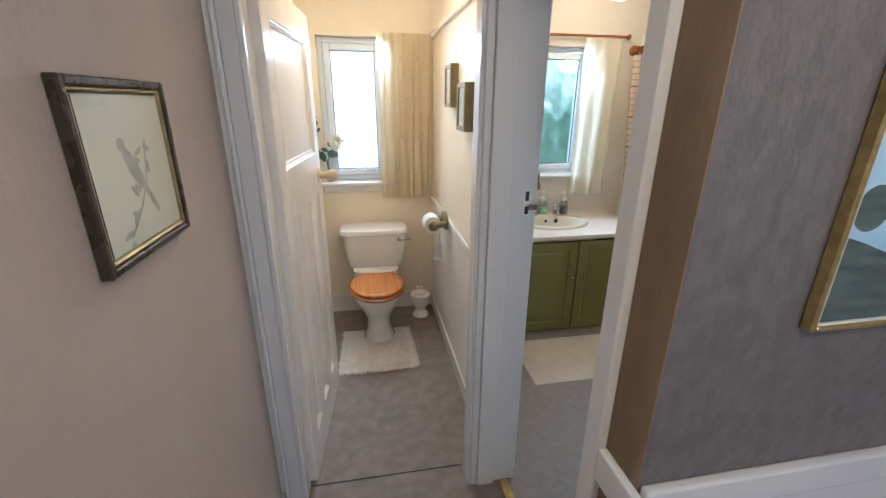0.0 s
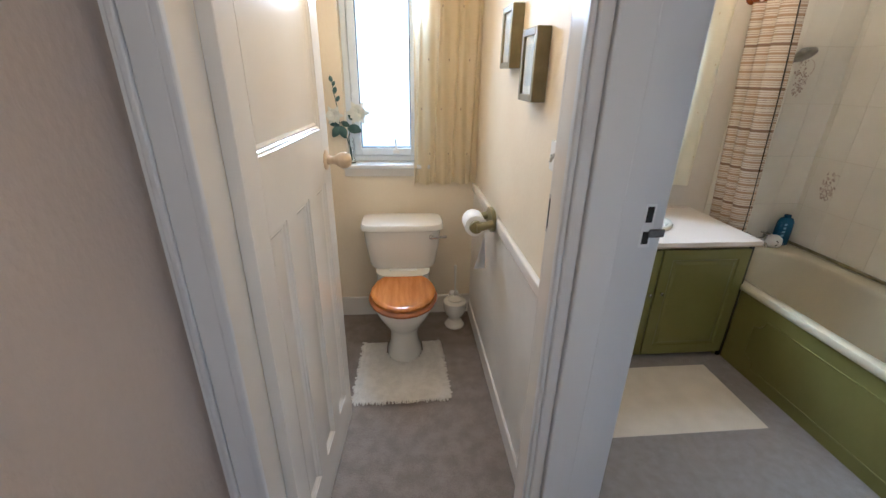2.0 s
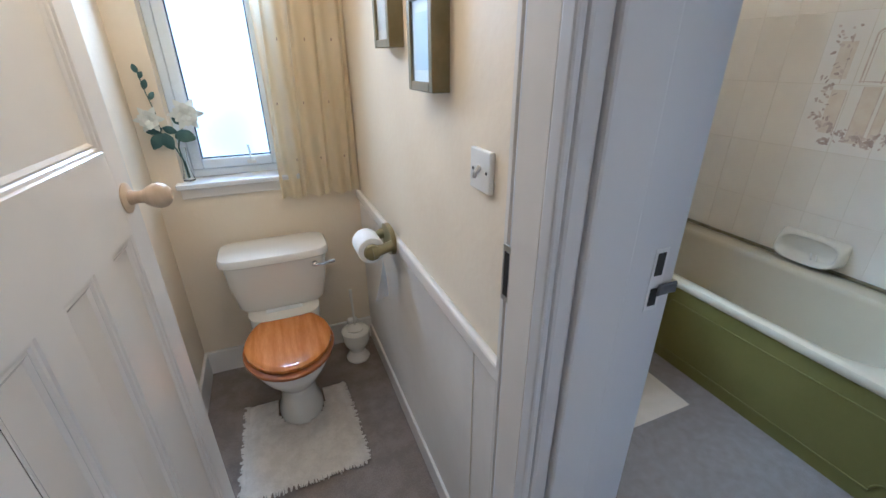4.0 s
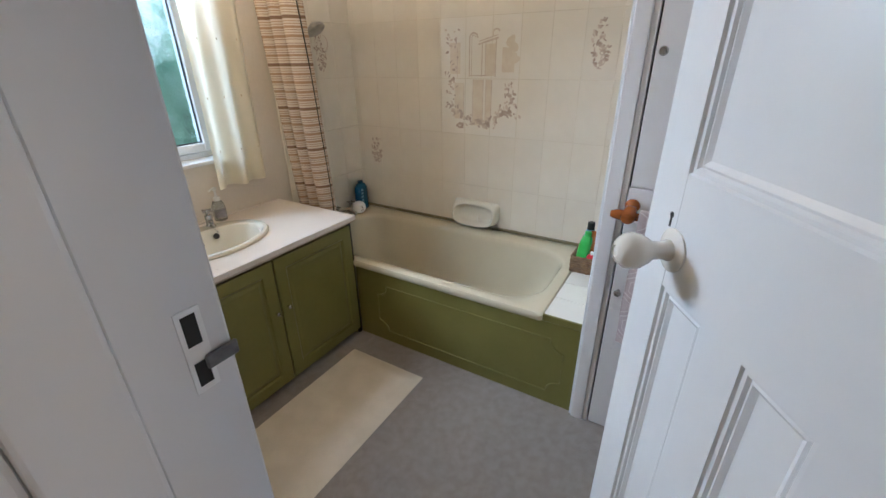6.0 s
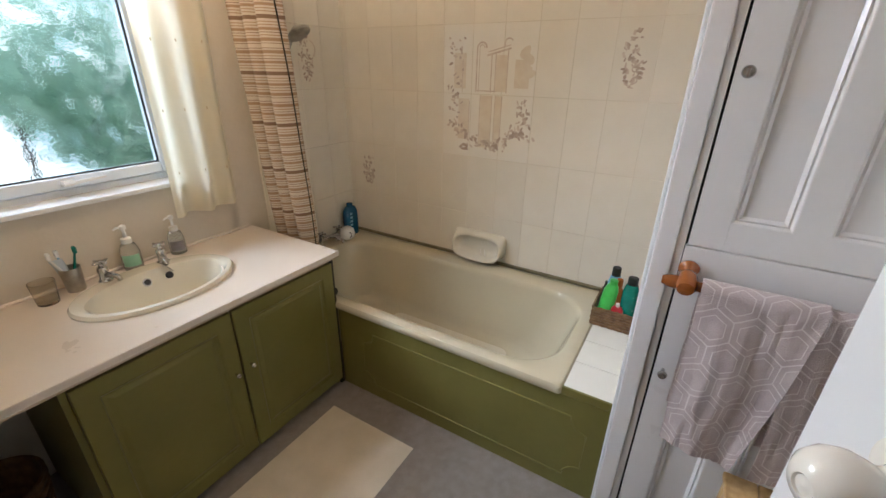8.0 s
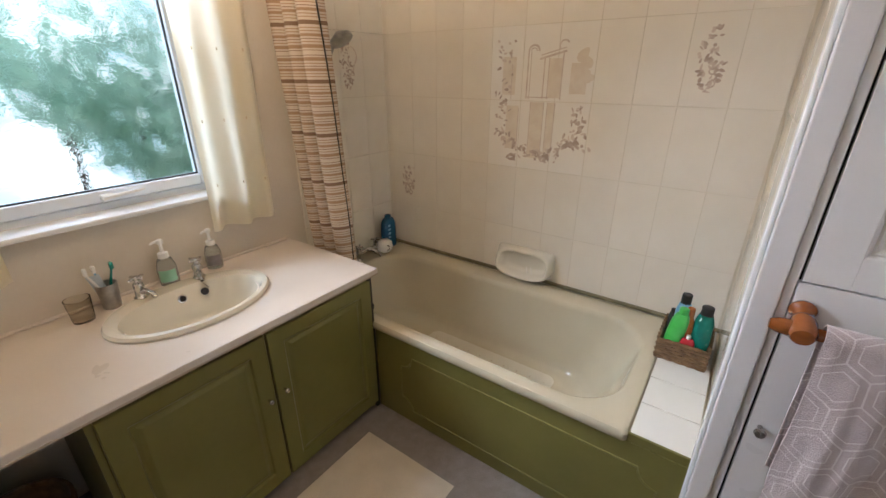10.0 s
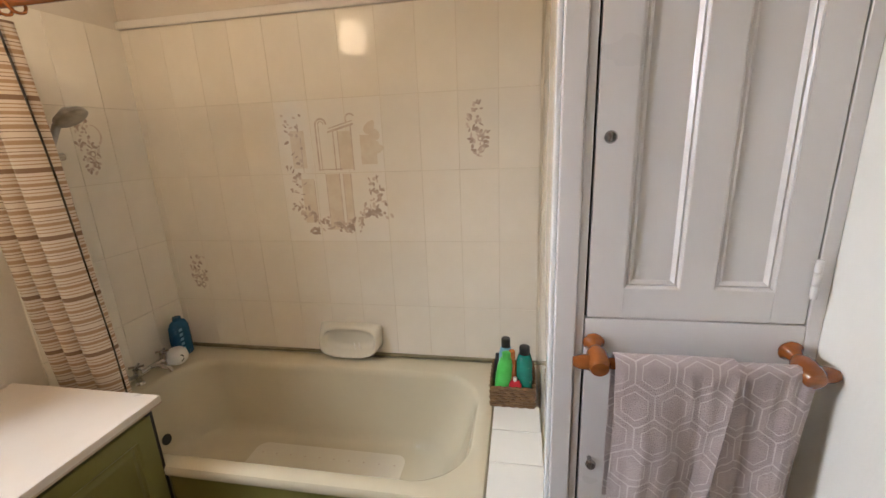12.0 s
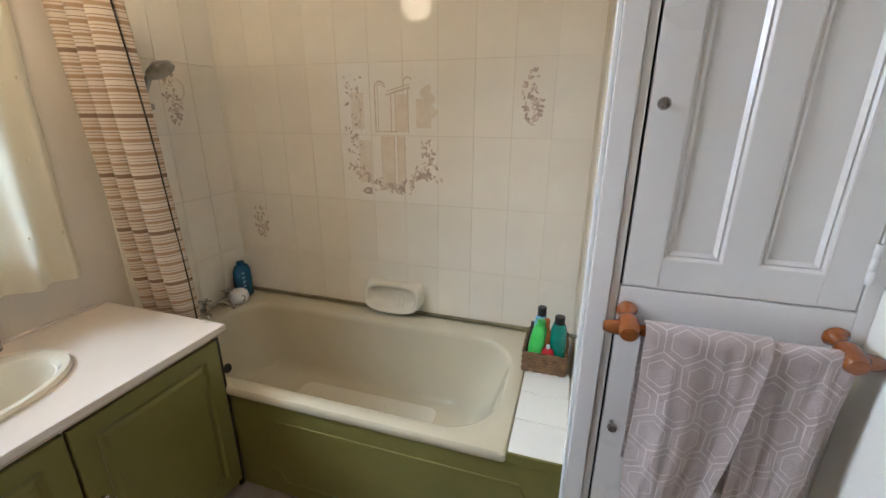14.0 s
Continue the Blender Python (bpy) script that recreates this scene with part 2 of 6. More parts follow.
def sheer_white():
    m = sheer()
    m.name = "off_white_sheer_cotton"
    nt = m.node_tree
    for e, c in zip(nt.nodes["Color Ramp"].color_ramp.elements, ((0.80, 0.745, 0.60, 1), (0.85, 0.80, 0.67, 1))):
        e.color = c
    nt.nodes["Translucent BSDF"].inputs[0].default_value = (0.93, 0.88, 0.72, 1)
    nt.nodes["Mix Shader"].inputs[0].default_value = 0.55
    return m


M["sheer_white"] = sheer_white()


def backlit():
    m = M["hedge"]
    nt = m.node_tree
    b, out = nt.nodes["Principled BSDF"], nt.nodes["Material Output"]
    tr = nt.nodes.new("ShaderNodeBsdfTranslucent")
    tr.inputs[0].default_value = (0.60, 0.85, 0.76, 1)
    ms = nt.nodes.new("ShaderNodeMixShader")
    ms.inputs[0].default_value = 0.5
    nt.links.new(b.outputs[0], ms.inputs[1])
    nt.links.new(tr.outputs[0], ms.inputs[2])
    nt.links.new(ms.outputs[0], out.inputs[0])


backlit()


def striped():
    """Horizontal brown and tan stripes of uneven width on pale cloth."""
    m = mat("striped_shower_cloth", (0.56, 0.45, 0.34), (0.62, 0.51, 0.39), 0.6, 8, 0.25, 160)
    nt = m.node_tree
    b = nt.nodes["Principled BSDF"]
    co = nt.nodes.new("ShaderNodeTexCoord")
    sp = nt.nodes.new("ShaderNodeSeparateXYZ")
    nt.links.new(co.outputs["UV"], sp.inputs[0])
    mod = nt.nodes.new("ShaderNodeMath")
    mod.operation = "PINGPONG"
    mod.inputs[1].default_value = 0.11
    nt.links.new(sp.outputs[1], mod.inputs[0])
    sc = nt.nodes.new("ShaderNodeMath")
    sc.operation = "MULTIPLY"
    sc.inputs[1].default_value = 1 / 0.11
    nt.links.new(mod.outputs[0], sc.inputs[0])
    ramp = nt.nodes.new("ShaderNodeValToRGB")
    cr = ramp.color_ramp
    cr.interpolation = "CONSTANT"
    pale, tan, brown = (0.60, 0.505, 0.405, 1), (0.36, 0.235, 0.14, 1), (0.21, 0.125, 0.075, 1)
    cr.elements[0].position, cr.elements[0].color = 0.0, brown
    cr.elements[1].position, cr.elements[1].color = 0.07, pale
    for p, c in ((0.16, tan), (0.19, pale), (0.26, tan), (0.29, pale), (0.36, tan), (0.46, pale), (0.52, brown),
                 (0.545, pale), (0.62, tan), (0.65, pale), (0.72, tan), (0.84, pale), (0.90, brown), (0.925, pale)):
        e = cr.elements.new(p)
        e.color = c
    nt.links.new(sc.outputs[0], ramp.inputs[0])
    nt.links.new(ramp.outputs[0], b.inputs["Base Color"])
    return m


M["stripe"] = striped()


def trellis():
    """Pale hexagon trellis woven on a greyish pink towel."""
    m = mat("trellis_towel", (0.43, 0.355, 0.345), (0.50, 0.42, 0.41), 0.95, 20, 0.9, 320, sheen=0.4, spec=0.1, fine=0.3)
    nt = m.node_tree
    b = nt.nodes["Principled BSDF"]
    base = b.inputs["Base Color"].links[0].from_socket
    co = nt.nodes.new("ShaderNodeTexCoord")
    def vm(op, p, q):
        n_ = nt.nodes.new("ShaderNodeVectorMath")
        n_.operation = op
        for sock, v in zip(n_.inputs, (p, q)):
            if isinstance(v, tuple):
                sock.default_value = v
            elif v is not None:
                nt.links.new(v, sock)
        return n_

    def sm(op, p, q, r=None):
        n_ = nt.nodes.new("ShaderNodeMath")
        n_.operation = op
        for sock, v in zip(n_.inputs, (p, q, r)):
            if isinstance(v, float):
                sock.default_value = v
            elif v is not None:
                nt.links.new(v, sock)
        return n_.outputs[0]

    r_, h_ = (1.0, 1.732, 1.0), (0.5, 0.866, 0.0)
    p0 = vm("MULTIPLY", co.outputs["UV"], (1 / 0.086, 1 / 0.095, 0.0)).outputs[0]
    p0 = vm("ADD", p0, (20.0, 17.32, 0.0)).outputs[0]
    ga = vm("SUBTRACT", vm("MODULO", p0, r_).outputs[0], h_).outputs[0]
    gb = vm("SUBTRACT", vm("MODULO", vm("SUBTRACT", p0, h_).outputs[0], r_).outputs[0], h_).outputs[0]
    dists = []
    for g in (ga, gb):
        ab = vm("ABSOLUTE", g, None).outputs[0]
        sx = nt.nodes.new("ShaderNodeSeparateXYZ")
        nt.links.new(ab, sx.inputs[0])
        dists.append(sm("MAXIMUM", sx.outputs[0], vm("DOT_PRODUCT", ab, (0.5, 0.866, 0.0)).outputs["Value"]))
    hexd = sm("MINIMUM", dists[0], dists[1])
    edge = sm("GREATER_THAN", hexd, 0.480)
    inner = sm("COMPARE", hexd, 0.325, 0.014)
    lines_out = sm("MAXIMUM", edge, inner)
    mixc = nt.nodes.new("ShaderNodeMix")
    mixc.data_type = "RGBA"
    nt.links.new(lines_out, mixc.inputs[0])
    nt.links.new(base, mixc.inputs[6])
    mixc.inputs[7].default_value = (0.63, 0.56, 0.55, 1)
    nt.links.new(mixc.outputs[2], b.inputs["Base Color"])
    return m


M["towel"] = trellis()


def glow(name, color, strength):
    m = bpy.data.materials.new(name)
    m.use_nodes = True
    b = m.node_tree.nodes["Principled BSDF"]
    b.inputs["Base Color"].default_value = (0.8, 0.78, 0.7, 1)
    b.inputs["Emission Color"].default_value = (*color, 1)
    b.inputs["Emission Strength"].default_value = strength
    return m


def haze():
    """Bright overcast sky with faint blue breaks."""
    m = glow("bright_overcast_haze", (0.80, 0.91, 1.0), 2.0)
    nt = m.node_tree
    co = nt.nodes.new("ShaderNodeTexCoord")
    n = nt.nodes.new("ShaderNodeTexNoise")
    n.inputs["Scale"].default_value, n.inputs["Detail"].default_value = 0.55, 3.0
    nt.links.new(co.outputs["Object"], n.inputs["Vector"])
    r = nt.nodes.new("ShaderNodeValToRGB")
    r.color_ramp.elements[0].position, r.color_ramp.elements[1].position = 0.38, 0.54
    r.color_ramp.elements[0].color, r.color_ramp.elements[1].color = (0.30, 0.46, 0.62, 1), (0.86, 0.94, 1.0, 1)
    nt.links.new(n.outputs[0], r.inputs[0])
    nt.links.new(r.outputs[0], m.node_tree.nodes["Principled BSDF"].inputs["Emission Color"])
    return m


M["backdrop"] = haze()
M["globe"] = glow("lit_opal_glass", (1.0, 0.78, 0.5), 14.0)

# ---------------------------------------------------------------- mesh helpers
INV = {}


def thing(name, label, category, group="", kind="", m=None):
    ob = new(name)
    ob.empty_display_size = 0.05
    if m is not None:
        ob.matrix_basis = m
        INV[ob.name] = m.inverted()
    else:
        INV[ob.name] = Matrix.Identity(4)
    return tagged(ob, label, category, group, kind)


def part(name, bm, material, parent=None, label="", smooth=False, local=False):
    """Links a bmesh, built in world places unless local, as one mesh under a thing or a part."""
    if parent is not None and not local:
        bm.transform(INV[parent.name])
    me = bpy.data.meshes.new(name)
    bmesh.ops.recalc_face_normals(bm, faces=bm.faces)
    if smooth:
        for f in bm.faces:
            f.smooth = True
        for e in bm.edges:
            if len(e.link_faces) == 2 and e.calc_face_angle(0) > 0.7:
                e.smooth = False
    bm.to_mesh(me)
    bm.free()
    me.materials.append(M[material] if isinstance(material, str) else material)
    ob = new(name, me)
    if parent is not None:
        ob.parent = parent
        INV[ob.name] = INV[parent.name]
    if label:
        tagged(ob, label)
    return ob


def solo(name, bm, material, label, category, group="", kind="", smooth=False):
    ob = part(name, bm, material, None, "", smooth)
    INV[ob.name] = Matrix.Identity(4)
    return tagged(ob, label, category, group, kind)


def add_box(bm, x0, x1, y0, y1, z0, z1, bev=0.0, seg=1):
    r = bmesh.ops.create_cube(bm, size=1.0, matrix=Matrix.Translation(((x0 + x1) / 2, (y0 + y1) / 2, (z0 + z1) / 2))
                              @ Matrix.Diagonal((abs(x1 - x0), abs(y1 - y0), abs(z1 - z0), 1)))
    if bev:
        edges = {e for v in r["verts"] for e in v.link_edges}
        bmesh.ops.bevel(bm, geom=list(edges), offset=bev, segments=seg, affect="EDGES", profile=0.5)
    return bm


def box(x0, x1, y0, y1, z0, z1, bev=0.0, seg=1):
    return add_box(bmesh.new(), x0, x1, y0, y1, z0, z1, bev, seg)


def loft(bm, rings, cap0=True, cap1=True, closed=True):
    vs = [[bm.verts.new(p) for p in ring] for ring in rings]
    n = len(vs[0])
    for a, b in zip(vs, vs[1:]):
        for i in range(n if closed else n - 1):
            j = (i + 1) % n
            bm.faces.new((a[i], a[j], b[j], b[i]))
    if cap0:
        bm.faces.new(list(reversed(vs[0])))
    if cap1:
        bm.faces.new(vs[-1])
    return bm


def lathe(profile, m=None, seg=20, bm=None):
    """Turns (radius, height) pairs round the z axis of m."""
    bm = bm or bmesh.new()
    m = m or Matrix.Identity(4)
    rings = [[m @ Vector((max(r, 1e-4) * math.cos(2 * math.pi * i / seg), max(r, 1e-4) * math.sin(2 * math.pi * i / seg), h))
              for i in range(seg)] for r, h in profile]
    return loft(bm, rings)


def tube(points, r, seg=8, bm=None):
    bm = bm or bmesh.new()
    pts = [Vector(p) for p in points]
    rings = []
    for i, p in enumerate(pts):
        d = (pts[min(i + 1, len(pts) - 1)] - pts[max(i - 1, 0)]).normalized()
        q = d.to_track_quat("Z", "Y").to_matrix()
        rr = r[i] if isinstance(r, (list, tuple)) else r
        rings.append([p + q @ Vector((rr * math.cos(2 * math.pi * k / seg), rr * math.sin(2 * math.pi * k / seg), 0)) for k in range(seg)])
    return loft(bm, rings)


def oval(cx, cy, a, b, z, n=32, power=2.0):
    out = []
    for i in range(n):
        t = 2 * math.pi * i / n
        c, s = math.cos(t), math.sin(t)
        out.append(Vector((cx + a * math.copysign(abs(c) ** (2 / power), c), cy + b * math.copysign(abs(s) ** (2 / power), s), z)))
    return out


def axis(p, d):
    """A pose at p whose z axis points along d."""
    return Matrix.Translation(p) @ Vector(d).to_track_quat("Z", "Y").to_matrix().to_4x4()


def cloth(bm, fn, nu, nv):
    """A sheet from fn(u, v) -> (place, (s, t)); s and t are metres on the cloth."""
    uv = bm.loops.layers.uv.new("UVMap")
    grid = [[fn(i / nu, j / nv) for j in range(nv + 1)] for i in range(nu + 1)]
    vs = [[bm.verts.new(p[0]) for p in row] for row in grid]
    for i in range(nu):
        for j in range(nv):
            ids = ((i, j), (i + 1, j), (i + 1, j + 1), (i, j + 1))
            f = bm.faces.new([vs[a][b] for a, b in ids])
            f.smooth = True
            for lp, (a, b) in zip(f.loops, ids):
                lp[uv].uv = grid[a][b][1]
    return bm


def thicken(bm, t):
    bmesh.ops.recalc_face_normals(bm, faces=bm.faces)
    bmesh.ops.solidify(bm, geom=list(bm.faces), thickness=t)
    return bm


# ---------------------------------------------------------------- plan
BACK = 3.08        # inner face of the window wall
LEFT = -0.355      # landing and toilet-room left wall
PART0, PART1 = 0.555, 0.635   # partition between toilet room and bathroom
TILE = 2.84        # tiled wall face
CUP = 2.0          # cupboard front
NEAR = 0.56        # bathroom wall behind the door
CEIL = 2.42
HEAD = 2.0         # door openings


def wall(name, bm, material, label):
    return solo(name, bm, material, label, "wall", kind="structure")


def wall_hole(axis_, p0, p1, a0, a1, holes, z1=CEIL, z0=0.0):
    """A wall slab between p0 and p1 across its axis, running a0..a1, with holes (h0, h1, low, high)."""
    bm = bmesh.new()

    def b(u0, u1, w0, w1):
        if u1 - u0 > 1e-4 and w1 - w0 > 1e-4:
            if axis_ == "y":
                add_box(bm, u0, u1, p0, p1, w0, w1)
            else:
                add_box(bm, p0, p1, u0, u1, w0, w1)
    at = a0
    for h0, h1, low, high in sorted(holes):
        b(at, h0, z0, z1)
        b(h0, h1, z0, low)
        b(h0, h1, high, z1)
        at = h1
    b(at, a1, z0, z1)
    return bm


WC_WIN = (-0.235, 0.235, 1.06, 2.04)
BA_WIN = (0.86, 1.80, 1.07, 2.02)
# floors
solo("floor_landing", box(LEFT - 0.14, 2.0, -1.7, 1.392, -0.1, 0.0), "carpet", "brown-grey carpet on the landing", "floor", kind="structure")
solo("floor_toilet", box(LEFT - 0.05, PART0 + 0.03, 1.392, BACK + 0.05, -0.1, 0.001), "carpet", "brown-grey carpet in the toilet room", "floor", kind="structure")
solo("floor_bathroom", box(0.60, 3.0, 0.40, BACK + 0.05, -0.1, 0.004), "carpet_bath", "grey carpet in the bathroom", "floor", kind="structure")
solo("ceiling", box(LEFT - 0.14, 3.1, -1.8, BACK + 0.25, CEIL, CEIL + 0.1), "ceiling", "plain white ceiling", "ceiling", kind="structure")
# window wall, split at the partition so that each room keeps its own paint
wall("wall_window_toilet", wall_hole("y", BACK, BACK + 0.24, LEFT - 0.14, PART0 + 0.04, [WC_WIN]), "cream", "cream painted wall with the toilet window")
wall("wall_window_bathroom", wall_hole("y", BACK, BACK + 0.24, PART0 + 0.04, TILE + 0.16, [BA_WIN]), "beige_paint", "warm beige wall with the bathroom window")
wall("wall_left_toilet", box(LEFT - 0.14, LEFT, 1.47, BACK, 0, CEIL), "cream", "cream wall of the toilet room")
wall("wall_left_landing", box(LEFT - 0.14, LEFT, -1.7, 1.47, 0, CEIL), "wallpaper", "beige patterned wallpaper on the landing wall")
# partition: two skins
wall("wall_partition_toilet", box(PART0, (PART0 + PART1) / 2, 1.40, BACK, 0, CEIL), "cream", "cream partition in the toilet room")
wall("wall_partition_bathroom", box((PART0 + PART1) / 2, PART1, 1.40, BACK, 0, CEIL), "beige_paint", "beige partition in the bathroom")
wall("wall_over_toilet_door", box(LEFT, 0.43, 1.40, 1.47, HEAD + 0.03, CEIL), "cream", "plain wall over the toilet door")
wall("wall_over_bathroom_door", box(0.51, 0.64, 0.52, 1.285, HEAD + 0.03, CEIL), "wallpaper", "plain wall over the bathroom door")
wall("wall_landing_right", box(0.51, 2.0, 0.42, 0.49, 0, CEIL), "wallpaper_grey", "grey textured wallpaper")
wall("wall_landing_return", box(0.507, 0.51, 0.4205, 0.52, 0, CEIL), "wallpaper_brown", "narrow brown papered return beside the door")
wall("wall_bathroom_near", box(0.51, 3.0, 0.49, NEAR, 0, CEIL), "white_wall", "white painted bathroom wall")
wall("wall_tiled", box(TILE + 0.006, TILE + 0.16, 0.4, BACK, 0, CEIL), "beige_paint", "painted wall behind the bath tiles")
wall("wall_landing_back", wall_hole("y", -1.8, -1.66, LEFT - 0.14, 2.1, [(0.7, 1.7, 1.0, 2.1)]), "wallpaper", "landing wall with a window behind the walk")
wall("wall_landing_far", box(2.0, 2.1, -1.7, 0.49, 0, CEIL), "wallpaper", "plain landing wall")
solo("ground", box(-60, 60, BACK + 0.24, 120, -3.2, -3.0), "lawn", "lawn outside below the windows", "ground", kind="structure")

# ---------------------------------------------------------------- door joinery


def skirting(name, x0, x1, y0, y1, material="gloss", h=0.11):
    bm = box(x0, x1, y0, y1, 0.0, h, 0.004)
    return solo(name, bm, material, "white painted skirting board", "skirting", kind="structure")


skirting("baseboard", LEFT, LEFT + 0.016, -1.66, 1.299)
skirting("baseboard_toilet", PART0 - 0.016, PART0, 1.412, BACK - 0.018, "gloss_warm", 0.10)
skirting("baseboard_toilet", LEFT, LEFT + 0.016, 1.52, BACK - 0.018, "gloss_warm", 0.14)
skirting("baseboard_toilet", LEFT, PART0, BACK - 0.018, BACK, "gloss_warm", 0.14)

# toilet door frame: lining, stops, architrave
frame_wc = thing("door_frame_toilet", "white gloss door frame of the toilet room", "door frame", kind="structure")
part("lining", box(-0.333, -0.262, 1.285, 1.414, 0, HEAD + 0.03, 0.003), "gloss_warm", frame_wc)
part("packing", box(LEFT, -0.333, 1.300, 1.470, 0, HEAD + 0.03), "gloss", frame_wc)
part("lining", box(0.437, 0.553, 1.3955, 1.410, 0, HEAD + 0.03, 0.003), "gloss_warm", frame_wc)
part("lining", box(-0.262, 0.424, 1.290, 1.50, HEAD, HEAD + 0.03, 0.003), "gloss", frame_wc)
part("stop", box(0.428, 0.437, 1.312, 1.376, 0, HEAD, 0.003), "gloss_warm", frame_wc)
bm = bmesh.new()
for a, b, c in ((-0.333, -0.318, 0.019), (-0.318, -0.270, 0.013), (-0.270, -0.252, 0.018)):
    add_box(bm, a, b, 1.290 - c, 1.290, 0, HEAD + 0.07, 0.004, 2)
# greyed copy of the white gloss paints in the architrave's shade
part("architrave", bm, "gloss_shaded", frame_wc)
part("architrave", box(-0.252, 0.423, 1.274, 1.290, HEAD + 0.012, HEAD + 0.07, 0.004), "gloss", frame_wc)
part("strike_plate", box(0.4352, 0.4372, 1.380, 1.404, 1.235, 1.325, 0.0005), "steel", frame_wc, "small steel strike plate")
part("mortice", box(0.4347, 0.4352, 1.387, 1.399, 1.245, 1.315), "dark", frame_wc)

# corner post and bathroom door frame
frame_ba = thing("door_frame_bathroom", "white gloss corner post and bathroom door frame", "door frame", kind="structure")
part("corner_post", box(0.437, 0.468, 1.283, 1.395, 0, CEIL, 0.006, 2), "gloss_shaded", frame_ba)
part("post_bead", box(0.424, 0.437, 1.286, 1.310, 0, CEIL, 0.004, 2), "gloss_shaded", frame_ba)
part("post_board", box(0.468, 0.545, 1.275, 1.395, 0, CEIL, 0.005, 2), "gloss_shaded", frame_ba)
part("lining", box(0.545, 0.645, 1.288, 1.40, 0, HEAD + 0.03, 0.004), "gloss_shaded", frame_ba)
part("lining", box(0.51, 0.645, NEAR - 0.035, NEAR + 0.025, 0, HEAD + 0.03, 0.004), "gloss", frame_ba)
part("lining", box(0.51, 0.645, NEAR + 0.025, 1.288, HEAD, HEAD + 0.03, 0.004), "gloss", frame_ba)
bm = bmesh.new()
add_box(bm, 0.488, 0.51, 0.520, 0.540, 0, HEAD + 0.06, 0.004)
add_box(bm, 0.494, 0.51, 0.540, 0.582, 0, HEAD + 0.06, 0.004)
part("architrave", bm, "gloss", frame_ba)
part("architrave", box(0.494, 0.51, 0.582, 1.275, HEAD + 0.004, HEAD + 0.06, 0.004), "gloss", frame_ba)
sp = part("strike_plate", box(0.597, 0.622, 1.2870, 1.2884, 1.238, 1.334, 0.0004), "gloss", frame_ba, "painted strike plate with two slots")
part("mortice", box(0.602, 0.616, 1.2862, 1.2870, 1.294, 1.328), "dark", sp)
part("mortice", box(0.602, 0.616, 1.2862, 1.2870, 1.246, 1.274), "dark", sp)
part("keep_lip", box(0.612, 0.647, 1.2810, 1.2860, 1.262, 1.280, 0.002), "iron", sp, "bent dark steel lip")
solo("threshold_strip", box(0.575, 0.612, NEAR + 0.026, 1.287, 0.004, 0.009, 0.002), "brass", "worn brass carpet threshold strip", "threshold strip")
solo("threshold_seam", box(-0.256, 0.422, 1.398, 1.404, 0.001, 0.0035, 0.001), "dark", "dark carpet seam under the toilet door", "carpet seam", kind="structure")


def door_leaf(name, label, m, width, height, thick, knob_u, knob_z, paint, knob_paint, keyhole=True):
    """A leaf with one panel above the lock rail and three tall ones below; local x along the leaf, -y is the near face."""
    d = thing(name, label, "door", m=m)
    st, t = 0.090, thick / 2
    up0, up1, lo0, lo1 = 1.385, height - 0.11, 0.20, 1.195
    bm = bmesh.new()
    add_box(bm, 0, st, -t, t, 0.008, height, 0.002)
    add_box(bm, width - st, width, -t, t, 0.008, height, 0.002)
    for a, b in ((0.008, lo0), (lo1, up0), (up1, height)):
        add_box(bm, st, width - st, -t, t, a, b, 0.0)
    gap = 0.085
    pw = (width - 2 * st - 2 * gap) / 3
    cells = [(st, width - st, up0, up1)]
    for k in range(3):
        x0 = st + k * (pw + gap)
        cells.append((x0, x0 + pw, lo0, lo1))
        if k < 2:
            add_box(bm, x0 + pw, x0 + pw + gap, -t, t, lo0, lo1)
    leaf = part("leaf", bm, paint, d, local=True)
    for x0, x1, z0, z1 in cells:
        bm = box(x0, x1, -t + 0.013, t - 0.013, z0, z1)
        part("panel", bm, paint, d, local=True)
        for s in (-1, 1):
            bm = bmesh.new()
            rings = []
            for inset, depth in ((0.0, t), (0.003, t - 0.004), (0.009, t - 0.0045), (0.013, t - 0.009), (0.017, t - 0.0075), (0.025, t - 0.0127)):
                rings.append([Vector((x, s * depth, z)) for x, z in ((x0 + inset, z0 + inset), (x1 - inset, z0 + inset), (x1 - inset, z1 - inset), (x0 + inset, z1 - inset))])
            loft(bm, rings, False, False)
            part("moulding", bm, paint, d, local=True)
    for s in (-1, 1):
        ax = axis((knob_u, s * t, knob_z), (0, s, 0))
        rose = part("rose_plate", lathe([(0.036, 0.0), (0.036, 0.003), (0.030, 0.006), (0.014, 0.007)], ax, 28), knob_paint, d, "", True, True)
        prof = [(0.017, 0.004), (0.018, 0.010), (0.0145, 0.020), (0.0150, 0.034), (0.022, 0.044), (0.0285, 0.056), (0.0305, 0.068),
                (0.0275, 0.080), (0.019, 0.090), (0.010, 0.0935), (0.0085, 0.0915), (0.005, 0.0915), (0.0, 0.093)]
        part("knob", lathe(prof, ax, 28), knob_paint, d, "", True, True)
    if keyhole:
        bm = lathe([(0.0052, 0.0), (0.0052, 0.0008)], axis((knob_u + 0.024, t, knob_z + 0.052), (0, 1, 0)), 14)
        add_box(bm, knob_u + 0.0215, knob_u + 0.0265, t, t + 0.0008, knob_z + 0.032, knob_z + 0.051)
        part("keyhole", bm, "dark", d, "dark keyhole", local=True)
    for z in (0.25, height - 0.25):
        part("hinge", lathe([(0.006, -0.045), (0.006, 0.045)], Matrix.Translation((-0.004, t, z)), 10), paint, d, local=True)
    return d


